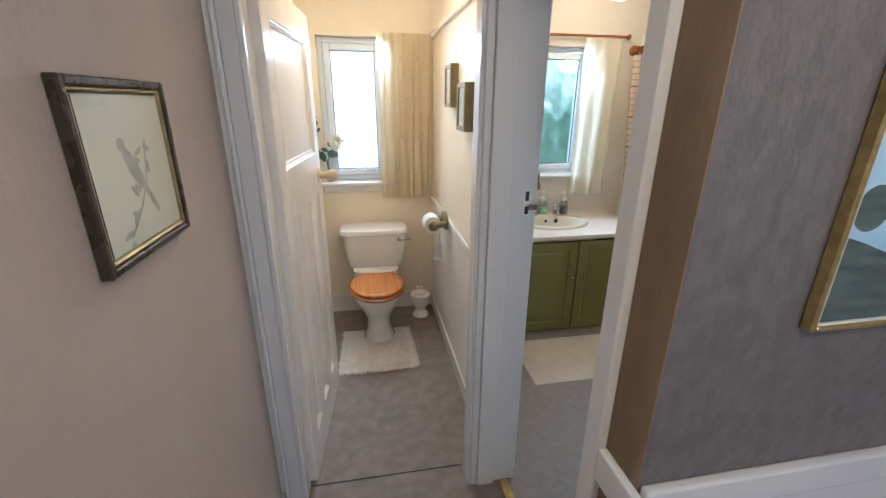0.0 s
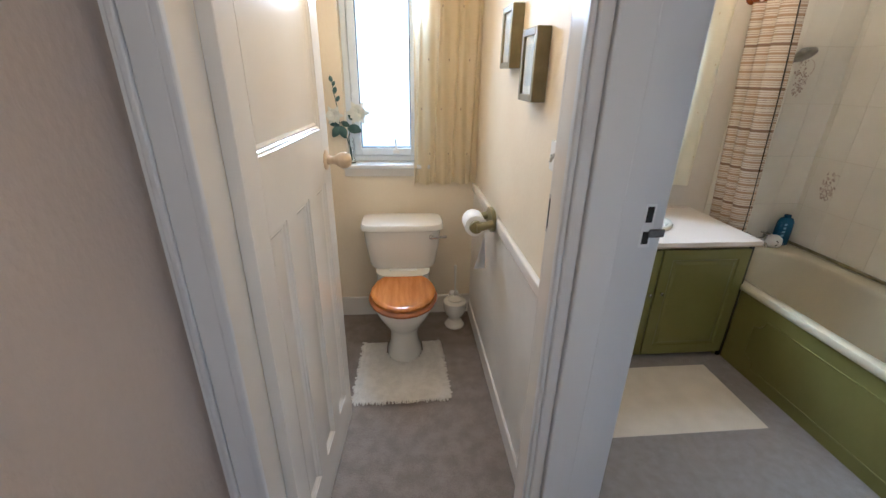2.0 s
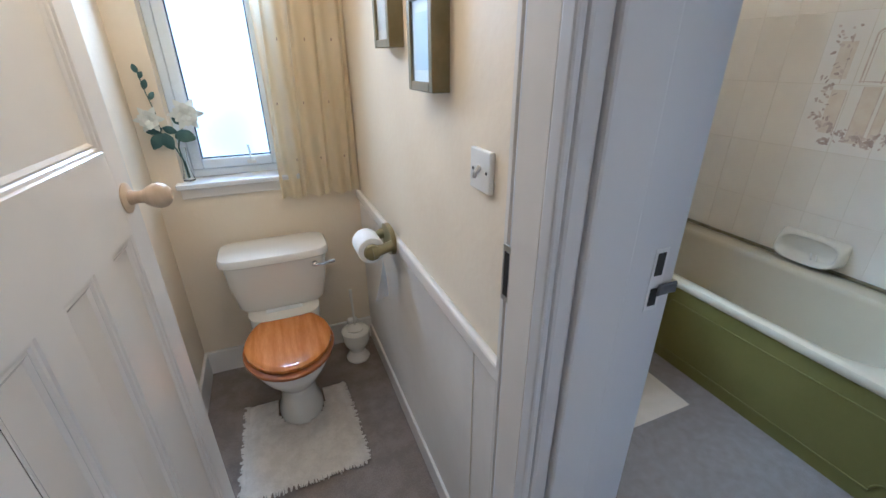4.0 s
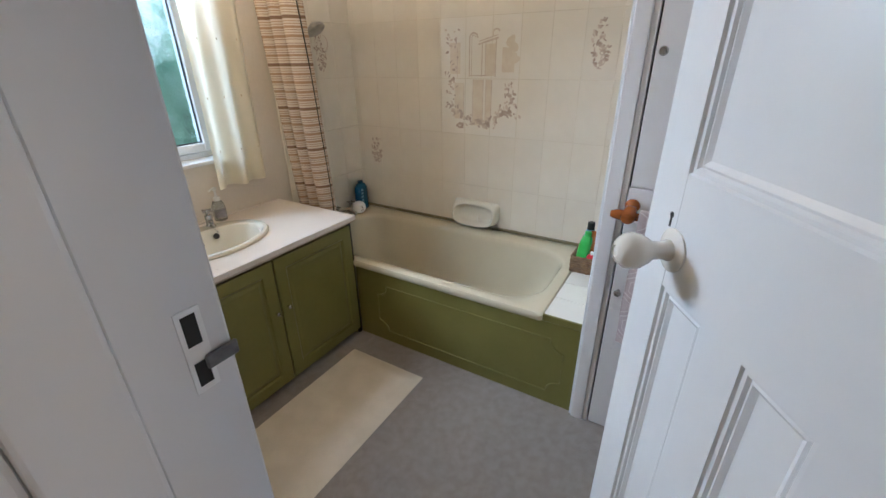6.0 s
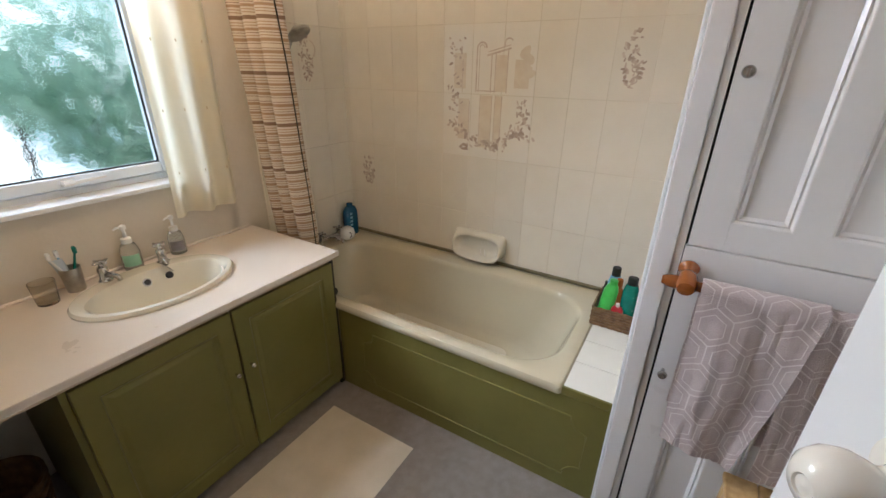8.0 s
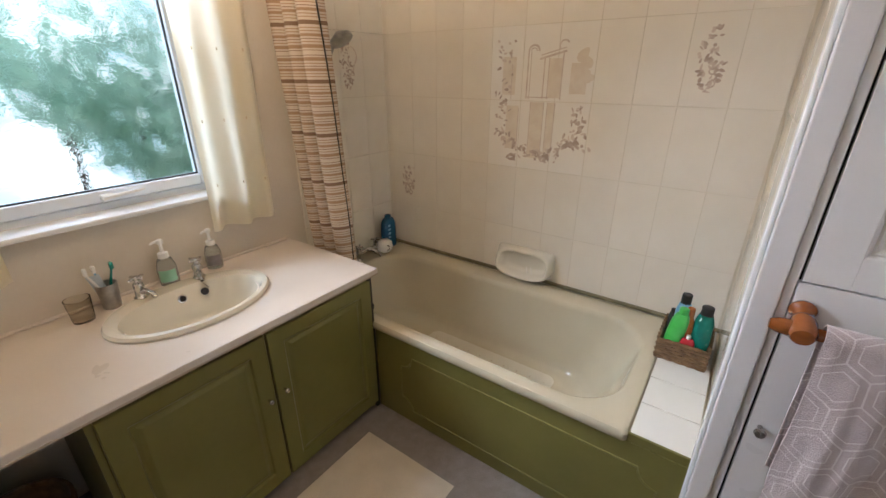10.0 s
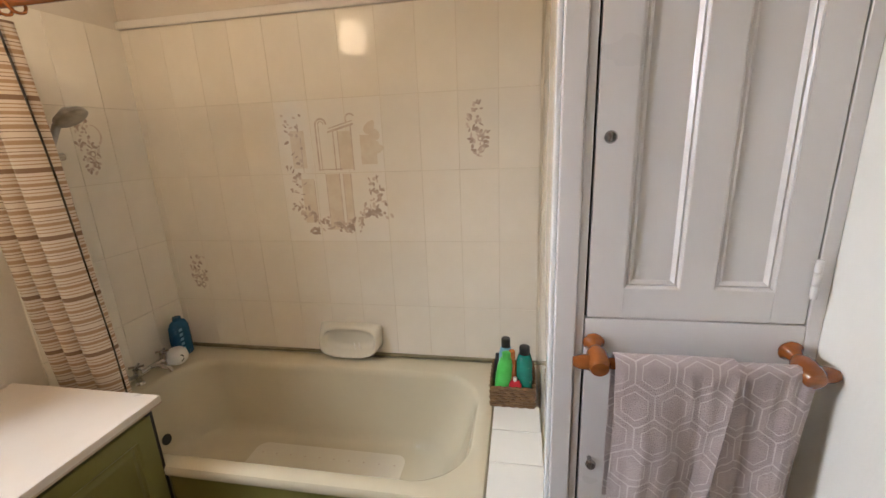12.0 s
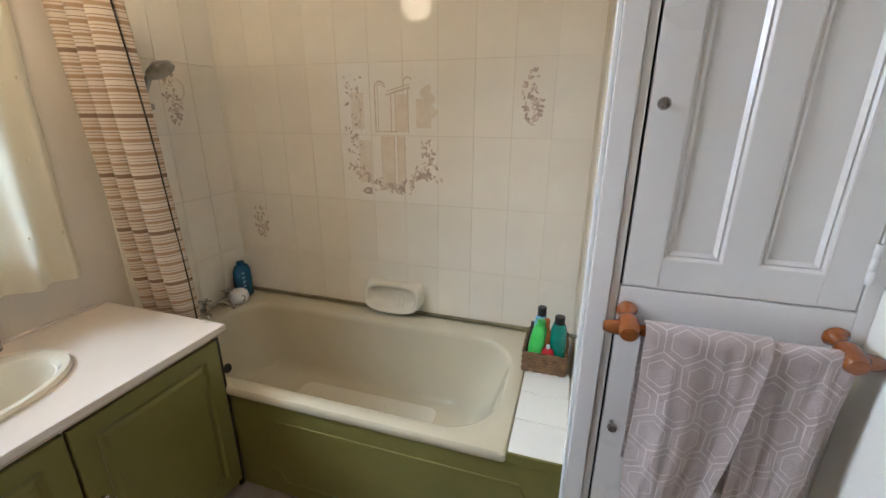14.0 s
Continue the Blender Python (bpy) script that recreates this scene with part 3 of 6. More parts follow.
# bathroom door stands about two thirds open into the room
ang = radians(31.5)
door_leaf("door_bathroom", "white gloss panelled door with cream knob, standing open",
          Matrix.Translation((0.645, 0.587, 0)) @ Matrix.Rotation(ang, 4, "Z") @ Matrix.Translation((0, -0.018, 0)),
          0.70, 1.985, 0.035, 0.604, 1.262, "gloss", "ceramic", True)
ang = math.atan2(2.14 - 1.42, -0.173 + 0.231)
door_leaf("door_toilet", "white gloss panelled door with wooden knob, opened against the wall",
          Matrix.Translation((-0.231, 1.420, 0)) @ Matrix.Rotation(ang, 4, "Z") @ Matrix.Translation((0, 0.018, 0)),
          0.72, 1.985, 0.035, 0.665, 1.272, "gloss_warm", "knob_wood", False)

# dado on the landing
bm = box(0.512, 1.98, 0.398, 0.42, 0.905, 0.975, 0.006, 2)
add_box(bm, 0.512, 1.98, 0.404, 0.42, 0.0, 0.905, 0.0)
solo("dado_landing", bm, "gloss", "white painted dado rail and boarding on the landing", "dado rail", kind="structure")
solo("dado_return", box(0.488, 0.507, 0.400, 0.519, 0.885, 0.965, 0.005, 2), "gloss", "short white dado rail beside the door", "dado rail", kind="structure")

# toilet room dado and embossed lower wall
solo("dado_toilet", box(PART0 - 0.022, PART0, 1.412, BACK, 0.895, 0.945, 0.008, 2), "gloss_warm", "white painted dado rail", "dado rail", kind="structure")
solo("wall_lower_toilet", box(PART0 - 0.006, PART0, 1.412, BACK, 0.10, 0.896, 0.0), "panel_white", "off-white embossed paper below the dado rail", "wall", kind="structure")
solo("wall_joint_toilet", box(PART0 - 0.0075, PART0 - 0.006, 1.700, 1.704, 0.10, 0.896), "grout", "upright paper joint below the dado rail", "wall", kind="structure")
solo("picture_rail_toilet", box(PART0 - 0.02, PART0, 1.52, BACK, 2.04, 2.075, 0.006), "gloss_warm", "painted picture rail", "picture rail", kind="structure")


# ---------------------------------------------------------------- windows
def window(name, label, x0, x1, z0, z1, glass, fr=0.035, sash=0.045, y=BACK + 0.09, stay=True):
    w = thing(name, label, "window", kind="structure")
    f = part("window_frame", bmesh.new(), "upvc", w)
    bm = bmesh.new()
    y0, y1 = y, y + 0.06
    for a in ((x0, x0 + fr, z0, z1), (x1 - fr, x1, z0, z1), (x0 + fr, x1 - fr, z0, z0 + fr), (x0 + fr, x1 - fr, z1 - fr, z1)):
        add_box(bm, a[0], a[1], y0, y1, a[2], a[3], 0.004)
    bm.to_mesh(f.data)
    bm.free()
    a0, a1, c0, c1 = x0 + fr + 0.003, x1 - fr - 0.003, z0 + fr + 0.003, z1 - fr - 0.003
    bm = bmesh.new()
    for a in ((a0, a0 + sash, c0, c1), (a1 - sash, a1, c0, c1), (a0 + sash, a1 - sash, c0, c0 + sash), (a0 + sash, a1 - sash, c1 - sash, c1)):
        add_box(bm, a[0], a[1], y0 - 0.014, y1 - 0.01, a[2], a[3], 0.006, 2)
    s = part("sash", bm, "upvc", w)
    bm = bmesh.new()
    g0, g1, h0, h1 = a0 + sash, a1 - sash, c0 + sash, c1 - sash
    for a in ((g0 - 0.002, g0 + 0.005, h0, h1), (g1 - 0.005, g1 + 0.002, h0, h1), (g0, g1, h0 - 0.002, h0 + 0.005), (g0, g1, h1 - 0.005, h1 + 0.002)):
        add_box(bm, a[0], a[1], y0 + 0.002, y0 + 0.012, a[2], a[3])
    part("gasket", bm, "rubber", w, "dark glazing gasket")
    p = part("pane", box(g0, g1, y0 + 0.012, y0 + 0.018, h0, h1), glass, w)
    p.visible_shadow = False
    cx = (x0 + x1) / 2 + 0.06
    if stay:
        bm = tube([(cx, y0 - 0.03, c0 + 0.02), (cx, y0 - 0.034, c0 + 0.06), (cx - 0.004, y0 - 0.03, c0 + 0.10)], 0.005)
        add_box(bm, cx - 0.02, cx + 0.02, y0 - 0.03, y0 - 0.012, c0 + 0.012, c0 + 0.03, 0.003)
        part("window_handle", bm, "white_plastic", w)
    else:
        bm = box(cx - 0.045, cx + 0.0, y0 - 0.028, y0 - 0.012, c0 + 0.012, c0 + 0.032, 0.004)
        tube([(cx - 0.04, y0 - 0.036, c0 + 0.02), (cx + 0.03, y0 - 0.040, c0 + 0.026), (cx + 0.10, y0 - 0.036, c0 + 0.028)], [0.009, 0.007, 0.004], bm=bm)
        part("window_handle", bm, "white_plastic", w)
    return w


window("window_toilet", "white plastic window with frosted glass over the cistern", *WC_WIN, "glass_frost")
window("window_bathroom", "white plastic window with rippled obscure glass", *BA_WIN, "glass_obscure", stay=False)
solo("window_sill_toilet", box(WC_WIN[0] - 0.03, WC_WIN[1] + 0.03, BACK - 0.045, BACK + 0.10, 1.035, 1.06, 0.006, 2), "gloss", "white painted window sill", "window sill", kind="structure")
solo("window_apron_toilet", box(WC_WIN[0] - 0.02, WC_WIN[1] + 0.02, BACK - 0.016, BACK, 0.985, 1.035, 0.004), "gloss_warm", "painted board below the sill", "window apron", kind="structure")
solo("window_sill_bathroom", box(BA_WIN[0] - 0.02, BA_WIN[1] + 0.02, BACK - 0.03, BACK + 0.10, 1.058, 1.078, 0.006, 2), "gloss", "white painted window sill", "window sill", kind="structure")


def curtain(name, label, x0, x1, z0, z1, folds, y, amp, material, taper=0.0, hem=0.06):
    c = thing(name, label, "curtain")

    def fn(u, v):
        x = x0 + (x1 - x0) * u
        z = z1 + (z0 - z1) * v
        a = amp * (0.35 + 0.65 * v)
        ph = u * folds * 2 * math.pi
        wob = noise.noise(Vector((u * 5, v * 1.6, 3.1 + x0))) * 0.012
        yy = y - a * math.sin(ph + 0.5 * math.sin(v * 2.2)) - wob
        xx = x + taper * v * (u - 0.5) + 0.008 * math.sin(ph * 0.5 + v * 3)
        if v > 0.97:
            z += 0.006 * math.sin(ph * 0.5)
        return Vector((xx, yy, z)), (u * abs(x1 - x0) * 1.6, v * abs(z1 - z0))
    bm = cloth(bmesh.new(), fn, int(folds * 16), 26)
    part("fabric", bm, material, c)
    # embroidered dots
    rnd = random.Random(name)
    bm = bmesh.new()
    for i in range(3):
        for j in range(4):
            u, v = (i + 0.5 + 0.5 * (j % 2) * 0.6) / 3.4, (j + 0.6) / 4.3
            p = fn(u, v)[0] + Vector((0, -0.004, 0))
            bmesh.ops.create_icosphere(bm, subdivisions=1, radius=0.0055, matrix=Matrix.Translation(p) @ Matrix.Diagonal((0.7, 0.5, 1.4, 1)))
    tagged(part("embroidery", bm, "counter_edge" if "toilet" in name else "curtain", c, "small embroidered tan motifs"), kind="stuff")
    return c


curtain("curtain_toilet", "cream cotton curtain with small embroidered motifs", 0.165, 0.548, 0.945, 2.06, 7, BACK - 0.045, 0.016, "sheer")
curtain("curtain_bathroom", "cream sheer curtain drawn to the window's edge", 1.665, 1.965, 0.93, 2.07, 2.6, BACK - 0.06, 0.026, "sheer_white", 0.02)
curtain("curtain_bathroom", "cream sheer curtain drawn back beside the basin", 0.70, 1.03, 0.94, 2.07, 2.6, BACK - 0.06, 0.026, "sheer_white", 0.02)
rod = thing("curtain_rod", "thin brown wooden curtain rod over the bathroom window", "curtain rod")
part("rod", tube([(0.66, BACK - 0.055, 2.085), (2.0, BACK - 0.055, 2.085)], 0.009), "turned", rod, smooth=True)
part("finial", lathe([(0.009, 0), (0.017, 0.006), (0.018, 0.02), (0.008, 0.03)], axis((2.0, BACK - 0.055, 2.085), (1, 0, 0)), 14), "turned", rod, smooth=True)
for x in (0.72, 1.97):
    part("bracket", tube([(x, BACK, 2.085), (x, BACK - 0.05, 2.085)], 0.006), "turned", rod)

# ---------------------------------------------------------------- toilet room
wc = thing("toilet", "ivory close-coupled toilet with varnished pine seat", "toilet", m=Matrix.Translation((0.09, 2.75, 0)))
CX = 0.088


def rr(cx, cy, a, b, z, power=5.0, n=36):
    return oval(cx, cy, a, b, z, n, power)


rings = [rr(CX, 2.945, 0.185, 0.095, 0.455), rr(CX, 2.942, 0.200, 0.103, 0.475), rr(CX, 2.935, 0.222, 0.115, 0.60), rr(CX, 2.932, 0.232, 0.118, 0.710)]
part("cistern", loft(bmesh.new(), rings), "ceramic", wc, smooth=True)
rings = [rr(CX, 2.930, 0.240, 0.124, 0.710), rr(CX, 2.930, 0.247, 0.130, 0.716), rr(CX, 2.930, 0.247, 0.130, 0.740),
         rr(CX, 2.930, 0.240, 0.124, 0.750), rr(CX, 2.930, 0.20, 0.095, 0.754)]
part("cistern_lid", loft(bmesh.new(), rings), "ceramic", wc, smooth=True)
ln = axis((CX + 0.172, 2.81, 0.678), (0, -1, 0))
lev = part("flush_lever", lathe([(0.013, -0.01), (0.014, 0.006), (0.010, 0.012), (0.006, 0.016)], ln, 16), "chrome", wc, "chrome flush lever", True)
part("lever_arm", tube([(CX + 0.172, 2.790, 0.678), (CX + 0.205, 2.782, 0.682), (CX + 0.262, 2.78, 0.692)], [0.005, 0.006, 0.008]), "chrome", lev, smooth=True)
# pan and pedestal
rings = [oval(CX, 2.66, 0.105, 0.155, 0.0), oval(CX, 2.66, 0.102, 0.150, 0.02), oval(CX, 2.67, 0.082, 0.125, 0.07), oval(CX, 2.67, 0.085, 0.13, 0.16),
         oval(CX, 2.64, 0.115, 0.175, 0.24), oval(CX, 2.61, 0.155, 0.225, 0.33), oval(CX, 2.595, 0.172, 0.24, 0.385), oval(CX, 2.595, 0.170, 0.238, 0.402),
         oval(CX, 2.59, 0.13, 0.195, 0.402), oval(CX, 2.60, 0.09, 0.13, 0.30), oval(CX, 2.61, 0.05, 0.06, 0.24)]
part("pan", loft(bmesh.new(), rings), "ceramic", wc, smooth=True)
part("pan_shelf", loft(bmesh.new(), [rr(CX, 2.87, 0.13, 0.11, 0.30, 3), rr(CX, 2.87, 0.16, 0.13, 0.385, 4), rr(CX, 2.88, 0.165, 0.135, 0.455, 4)]), "ceramic", wc, smooth=True)
seat = loft(bmesh.new(), [oval(CX, 2.582, 0.184, 0.232, 0.404), oval(CX, 2.582, 0.192, 0.240, 0.410), oval(CX, 2.582, 0.192, 0.240, 0.420), oval(CX, 2.582, 0.186, 0.234, 0.425)])
part("seat", seat, "turned", wc, "darker varnished pine seat", True)
lid = loft(bmesh.new(), [oval(CX, 2.592, 0.172, 0.217, 0.427), oval(CX, 2.592, 0.181, 0.226, 0.432), oval(CX, 2.592, 0.181, 0.226, 0.443),
                         oval(CX, 2.592, 0.172, 0.217, 0.451), oval(CX, 2.592, 0.155, 0.20, 0.453), oval(CX, 2.592, 0.10, 0.14, 0.4515)])
part("lid", lid, "pine", wc, "varnished pine lid, closed", True)
part("hinge_bar", box(CX - 0.085, CX + 0.085, 2.815, 2.845, 0.425, 0.462, 0.006, 2), "white_plastic", wc, "white hinge cover")

# pedestal mat with a cut-out round the pan's foot, and a ragged fringe
tm = thing("toilet_mat", "off-white tufted cotton pedestal mat with fringed edge", "bath mat", m=Matrix.Translation((0.07, 2.4, 0)))
x0, x1, y0, y1 = -0.168, 0.312, 2.205, 2.72
bm = bmesh.new()
NX, NY = 40, 44
grid = {}
for i in range(NX + 1):
    for j in range(NY + 1):
        u, v = i / NX, j / NY
        x = x0 + (x1 - x0) * u + 0.035 * (1 - v) * (u - 0.5) * 0.3 + 0.03 * v * (0.5 - u)
        y = y0 + (y1 - y0) * v
        edge = min(u, 1 - u, v, 1 - v)
        z = 0.004 + 0.016 * min(1, edge * 14) + 0.006 * noise.noise(Vector((x * 40, y * 40, 0)))
        grid[i, j] = (Vector((x, y, max(z, 0.003))), ((x - CX) / 0.104) ** 2 + ((y - 2.66) / 0.154) ** 2 > 1 and not (abs(x - CX) < 0.100 and y > 2.66))
vs = {k: bm.verts.new(p) for k, (p, ok) in grid.items()}
for i in range(NX):
    for j in range(NY):
        ids = ((i, j), (i + 1, j), (i + 1, j + 1), (i, j + 1))
        if all(grid[k][1] for k in ids):
            bm.faces.new([vs[k] for k in ids])
bmesh.ops.delete(bm, geom=[v for v in bm.verts if not v.link_faces], context="VERTS")
part("tufted_face", bm, "mat_white", tm, smooth=True)
rnd = random.Random(5)
bm = bmesh.new()


def tuft(p, d, l, bm):
    side = Vector((-d.y, d.x, 0)) * 0.0042
    q = p + d * l + Vector((rnd.uniform(-0.003, 0.003), rnd.uniform(-0.003, 0.003), -0.004))
    a, b, c, e = p - side, p + side, q + side * 0.6, q - side * 0.6
    up = Vector((0, 0, 0.004))
    lo = [bm.verts.new(t) for t in (a, b, c, e)]
    hi = [bm.verts.new(t + up) for t in (a, b, c, e)]
    bm.faces.new(hi)
    for k in range(4):
        bm.faces.new((lo[k], lo[(k + 1) % 4], hi[(k + 1) % 4], hi[k]))


for i in range(NX * 2):
    u = i / (NX * 2)
    p = grid[int(u * NX), 0][0]
    tuft(Vector((x0 + (x1 - x0) * u + 0.0105 * (u - 0.5), y0 + 0.004, 0.008)), Vector((rnd.uniform(-0.3, 0.3), -1, 0)).normalized(), rnd.uniform(0.014, 0.030), bm)
for j in range(NY * 2):
    v = j / (NY * 2)
    for u, s in ((0, -1), (1, 1)):
        x = x0 + (x1 - x0) * u + 0.0105 * (1 - v) * (u - 0.5) + 0.03 * v * (0.5 - u)
        tuft(Vector((x - s * 0.004, y0 + (y1 - y0) * v, 0.008)), Vector((s, rnd.uniform(-0.3, 0.3), 0)).normalized(), rnd.uniform(0.014, 0.030), bm)
part("fringe", bm, "mat_white", tm)

# toilet brush in a small white ceramic pot shaped like a lavatory
tb = thing("toilet_brush", "white toilet brush in a ceramic holder shaped like a small lavatory", "toilet brush", m=Matrix.Translation((0.425, 2.90, 0)))
part("holder", lathe([(0.064, 0.001), (0.066, 0.012), (0.055, 0.030), (0.040, 0.055), (0.044, 0.075), (0.064, 0.100), (0.075, 0.135), (0.077, 0.185), (0.066, 0.195), (0.045, 0.196)],
                     Matrix.Translation((0.425, 2.90, 0)), 26), "ceramic", tb, smooth=True)
part("holder_back", box(0.395, 0.455, 2.945, 2.985, 0.10, 0.225, 0.012, 2), "ceramic", tb)
part("cap", lathe([(0.045, 0.196), (0.050, 0.204), (0.030, 0.216), (0.012, 0.224)], Matrix.Translation((0.425, 2.90, 0)), 20), "ceramic", tb, smooth=True)
part("brush_handle", tube([(0.425, 2.90, 0.22), (0.424, 2.905, 0.33), (0.422, 2.91, 0.44)], [0.006, 0.006, 0.009]), "ceramic", tb, smooth=True)

# paper holder
th = thing("toilet_roll_holder", "olive wooden toilet roll holder on the dado rail", "toilet roll holder", m=Matrix.Translation((PART0, 2.40, 0.93)))
bm = loft(bmesh.new(), [[Vector((x, 2.40 + a, 0.925 + b)) for a, b in [(0.075 * math.copysign(abs(math.cos(t)) ** 0.7, math.cos(t)), 0.055 * math.copysign(abs(math.sin(t)) ** 0.8, math.sin(t))) for t in [2 * math.pi * k / 28 for k in range(28)]]]
                        for x in (PART0 - 0.040, PART0 - 0.022)])
part("back_plate", bm, "olive_holder", th)
for y in (2.330, 2.465):
    bm = tube([(PART0 - 0.036, y, 0.925), (PART0 - 0.075, y, 0.915), (PART0 - 0.115, y, 0.910)], [0.021, 0.019, 0.026], 14)
    arm = part("arm", bm, "olive_holder", th, smooth=True)
    part("arm_cap", lathe([(0.030, -0.010), (0.033, 0.0), (0.030, 0.010), (0.010, 0.013)], axis((PART0 - 0.115, y, 0.910), (0, -1, 0)), 20), "olive_holder", arm, smooth=True)
tr = thing("toilet_roll", "white toilet paper roll with a hanging sheet", "toilet roll", m=Matrix.Translation((PART0 - 0.115, 2.40, 0.91)))
part("roll", lathe([(0.018, -0.055), (0.050, -0.055), (0.052, -0.052), (0.052, 0.052), (0.050, 0.055), (0.018, 0.055)], axis((PART0 - 0.115, 2.398, 0.91), (0, 1, 0)), 30), "paper_roll", tr, smooth=True)


def sheet(u, v):
    y = 2.40 + (u - 0.5) * 0.10 + 0.02 * v * v * (0.3 - u)
    z = 0.915 - 0.235 * v - 0.035 * u * v
    x = PART0 - 0.066 + 0.008 * math.sin(v * 3) + 0.075 * v * (u - 0.65) + 0.006 * math.sin(u * 6) * v
    return Vector((x, y, z)), (u, v)


part("hanging_sheet", thicken(cloth(bmesh.new(), sheet, 8, 12), 0.0015), "paper_roll", tr)

# light switch or pull plate with a key-shaped toggle
sw = thing("wall_switch", "white square wall switch with dark toggle", "wall switch")
part("plate", box(PART0 - 0.012, PART0, 1.648, 1.735, 1.310, 1.397, 0.003, 2), "white_plastic", sw)
part("toggle", tube([(PART0 - 0.012, 1.690, 1.362), (PART0 - 0.022, 1.690, 1.350), (PART0 - 0.024, 1.690, 1.340)], [0.006, 0.005, 0.004]), "steel", sw)
for y in (1.662, 1.721):
    part("screw", lathe([(0.004, 0), (0.003, 0.001)], axis((PART0 - 0.012, y, 1.353), (-1, 0, 0)), 10), "dark", sw)


def wall_picture(name, label, y0, y1, z0, z1, depth, print_mat):
    p = thing(name, label, "picture", "small framed pictures")
    f = 0.022
    bm = bmesh.new()
    xa, xb = PART0 - depth, PART0
    for a in ((y0, y0 + f, z0, z1), (y1 - f, y1, z0, z1), (y0 + f, y1 - f, z0, z0 + f), (y0 + f, y1 - f, z1 - f, z1)):
        add_box(bm, xa, xb, a[0], a[1], a[2], a[3], 0.002)
    part("frame", bm, "frame_olive", p)
    part("mount", box(xa + 0.010, xa + 0.013, y0 + f, y1 - f, z0 + f, z1 - f), "paper_white", p)
    w, h = (y1 - y0) * 0.24, (z1 - z0) * 0.22
    part("print", box(xa + 0.008, xa + 0.010, y0 + w, y1 - w, z0 + h, z1 - h), print_mat, p)
    part("glazing", box(xa + 0.004, xa + 0.006, y0 + f, y1 - f, z0 + f, z1 - f), "glass", p).visible_shadow = False
    return p


wall_picture("small_picture", "small olive box frame with pale blue print", 1.87, 2.035, 1.492, 1.708, 0.045, "pale_print")
wall_picture("small_picture", "small olive box frame with pale print, hung a step higher", 2.20, 2.365, 1.595, 1.812, 0.045, "pale_print")

# silk roses in a narrow glass vase on the sill
FX, FY = -0.212, BACK + 0.020
va = thing("vase", "narrow clear glass bud vase on the window sill", "vase", m=Matrix.Translation((FX, FY, 1.06)))
part("glass", lathe([(0.020, 0.0), (0.024, 0.003), (0.024, 0.012), (0.016, 0.045), (0.013, 0.095), (0.017, 0.150), (0.0155, 0.150), (0.0115, 0.095), (0.0145, 0.045), (0.020, 0.014), (0.001, 0.010)],
                    Matrix.Translation((FX, FY, 1.0603)), 24), "glass", va, smooth=True).visible_shadow = False
fl = thing("silk_flower", "two white silk roses with blue-green leaves in a vase", "artificial flower", m=Matrix.Translation((FX, FY, 1.075)))
part("stem", tube([(FX, FY, 1.075), (FX - 0.003, FY - 0.008, 1.15), (FX - 0.004, FY - 0.03, 1.22), (FX + 0.018, BACK - 0.022, 1.285), (-0.158, BACK - 0.03, 1.335)], 0.003), "leaf", fl)
part("stem", tube([(FX + 0.004, FY, 1.077), (FX + 0.002, FY - 0.010, 1.15), (FX - 0.02, FY - 0.035, 1.23), (-0.262, BACK - 0.03, 1.285), (-0.284, BACK - 0.035, 1.325)], 0.003), "leaf", fl)
part("stem", tube([(-0.262, BACK - 0.03, 1.285), (-0.262, BACK - 0.035, 1.37), (-0.276, BACK - 0.035, 1.45), (-0.285, BACK - 0.035, 1.53)], 0.002), "leaf", fl)


def leaf_bm(bm, p, d, n, l, w):
    d, n = Vector(d).normalized(), Vector(n).normalized()
    s = d.cross(n)
    rows = []
    for k in range(6):
        t = k / 5
        ww = w * math.sin(math.pi * min(0.98, t * 0.92 + 0.06)) ** 0.8
        c = Vector(p) + d * l * t + n * (-0.25 * l * t * t)
        rows.append((bm.verts.new(c - s * ww), bm.verts.new(c + n * ww * 0.25), bm.verts.new(c + s * ww)))
    for a, b in zip(rows, rows[1:]):
        bm.faces.new((a[0], a[1], b[1], b[0]))
        bm.faces.new((a[1], a[2], b[2], b[1]))


for p, d, l in (((-0.262, BACK - 0.030, 1.285), (-0.5, -0.3, -0.7), 0.075), ((-0.255, BACK - 0.030, 1.285), (0.3, -0.4, -0.8), 0.075), ((-0.255, BACK - 0.030, 1.30), (-0.9, -0.3, 0.1), 0.070),
                ((-0.215, BACK - 0.028, 1.270), (0.9, -0.4, 0.0), 0.085), ((-0.205, BACK - 0.028, 1.285), (0.8, -0.4, -0.3), 0.080), ((-0.205, BACK - 0.025, 1.285), (-0.7, -0.4, 0.4), 0.060),
                ((-0.180, BACK - 0.028, 1.315), (-0.4, -0.6, 0.6), 0.060), ((-0.278, BACK - 0.035, 1.46), (0.3, -0.3, 0.9), 0.045), ((-0.268, BACK - 0.035, 1.42), (0.5, -0.3, 0.8), 0.040),
                ((-0.285, BACK - 0.035, 1.52), (-0.2, -0.3, 0.9), 0.040), ((-0.283, BACK - 0.035, 1.50), (0.4, -0.3, 0.8), 0.034)):
    bm = bmesh.new()
    leaf_bm(bm, p, d, (0, -1, 0.3), l, l * 0.33)
    part("leaf", bm, "leaf", fl, smooth=True)
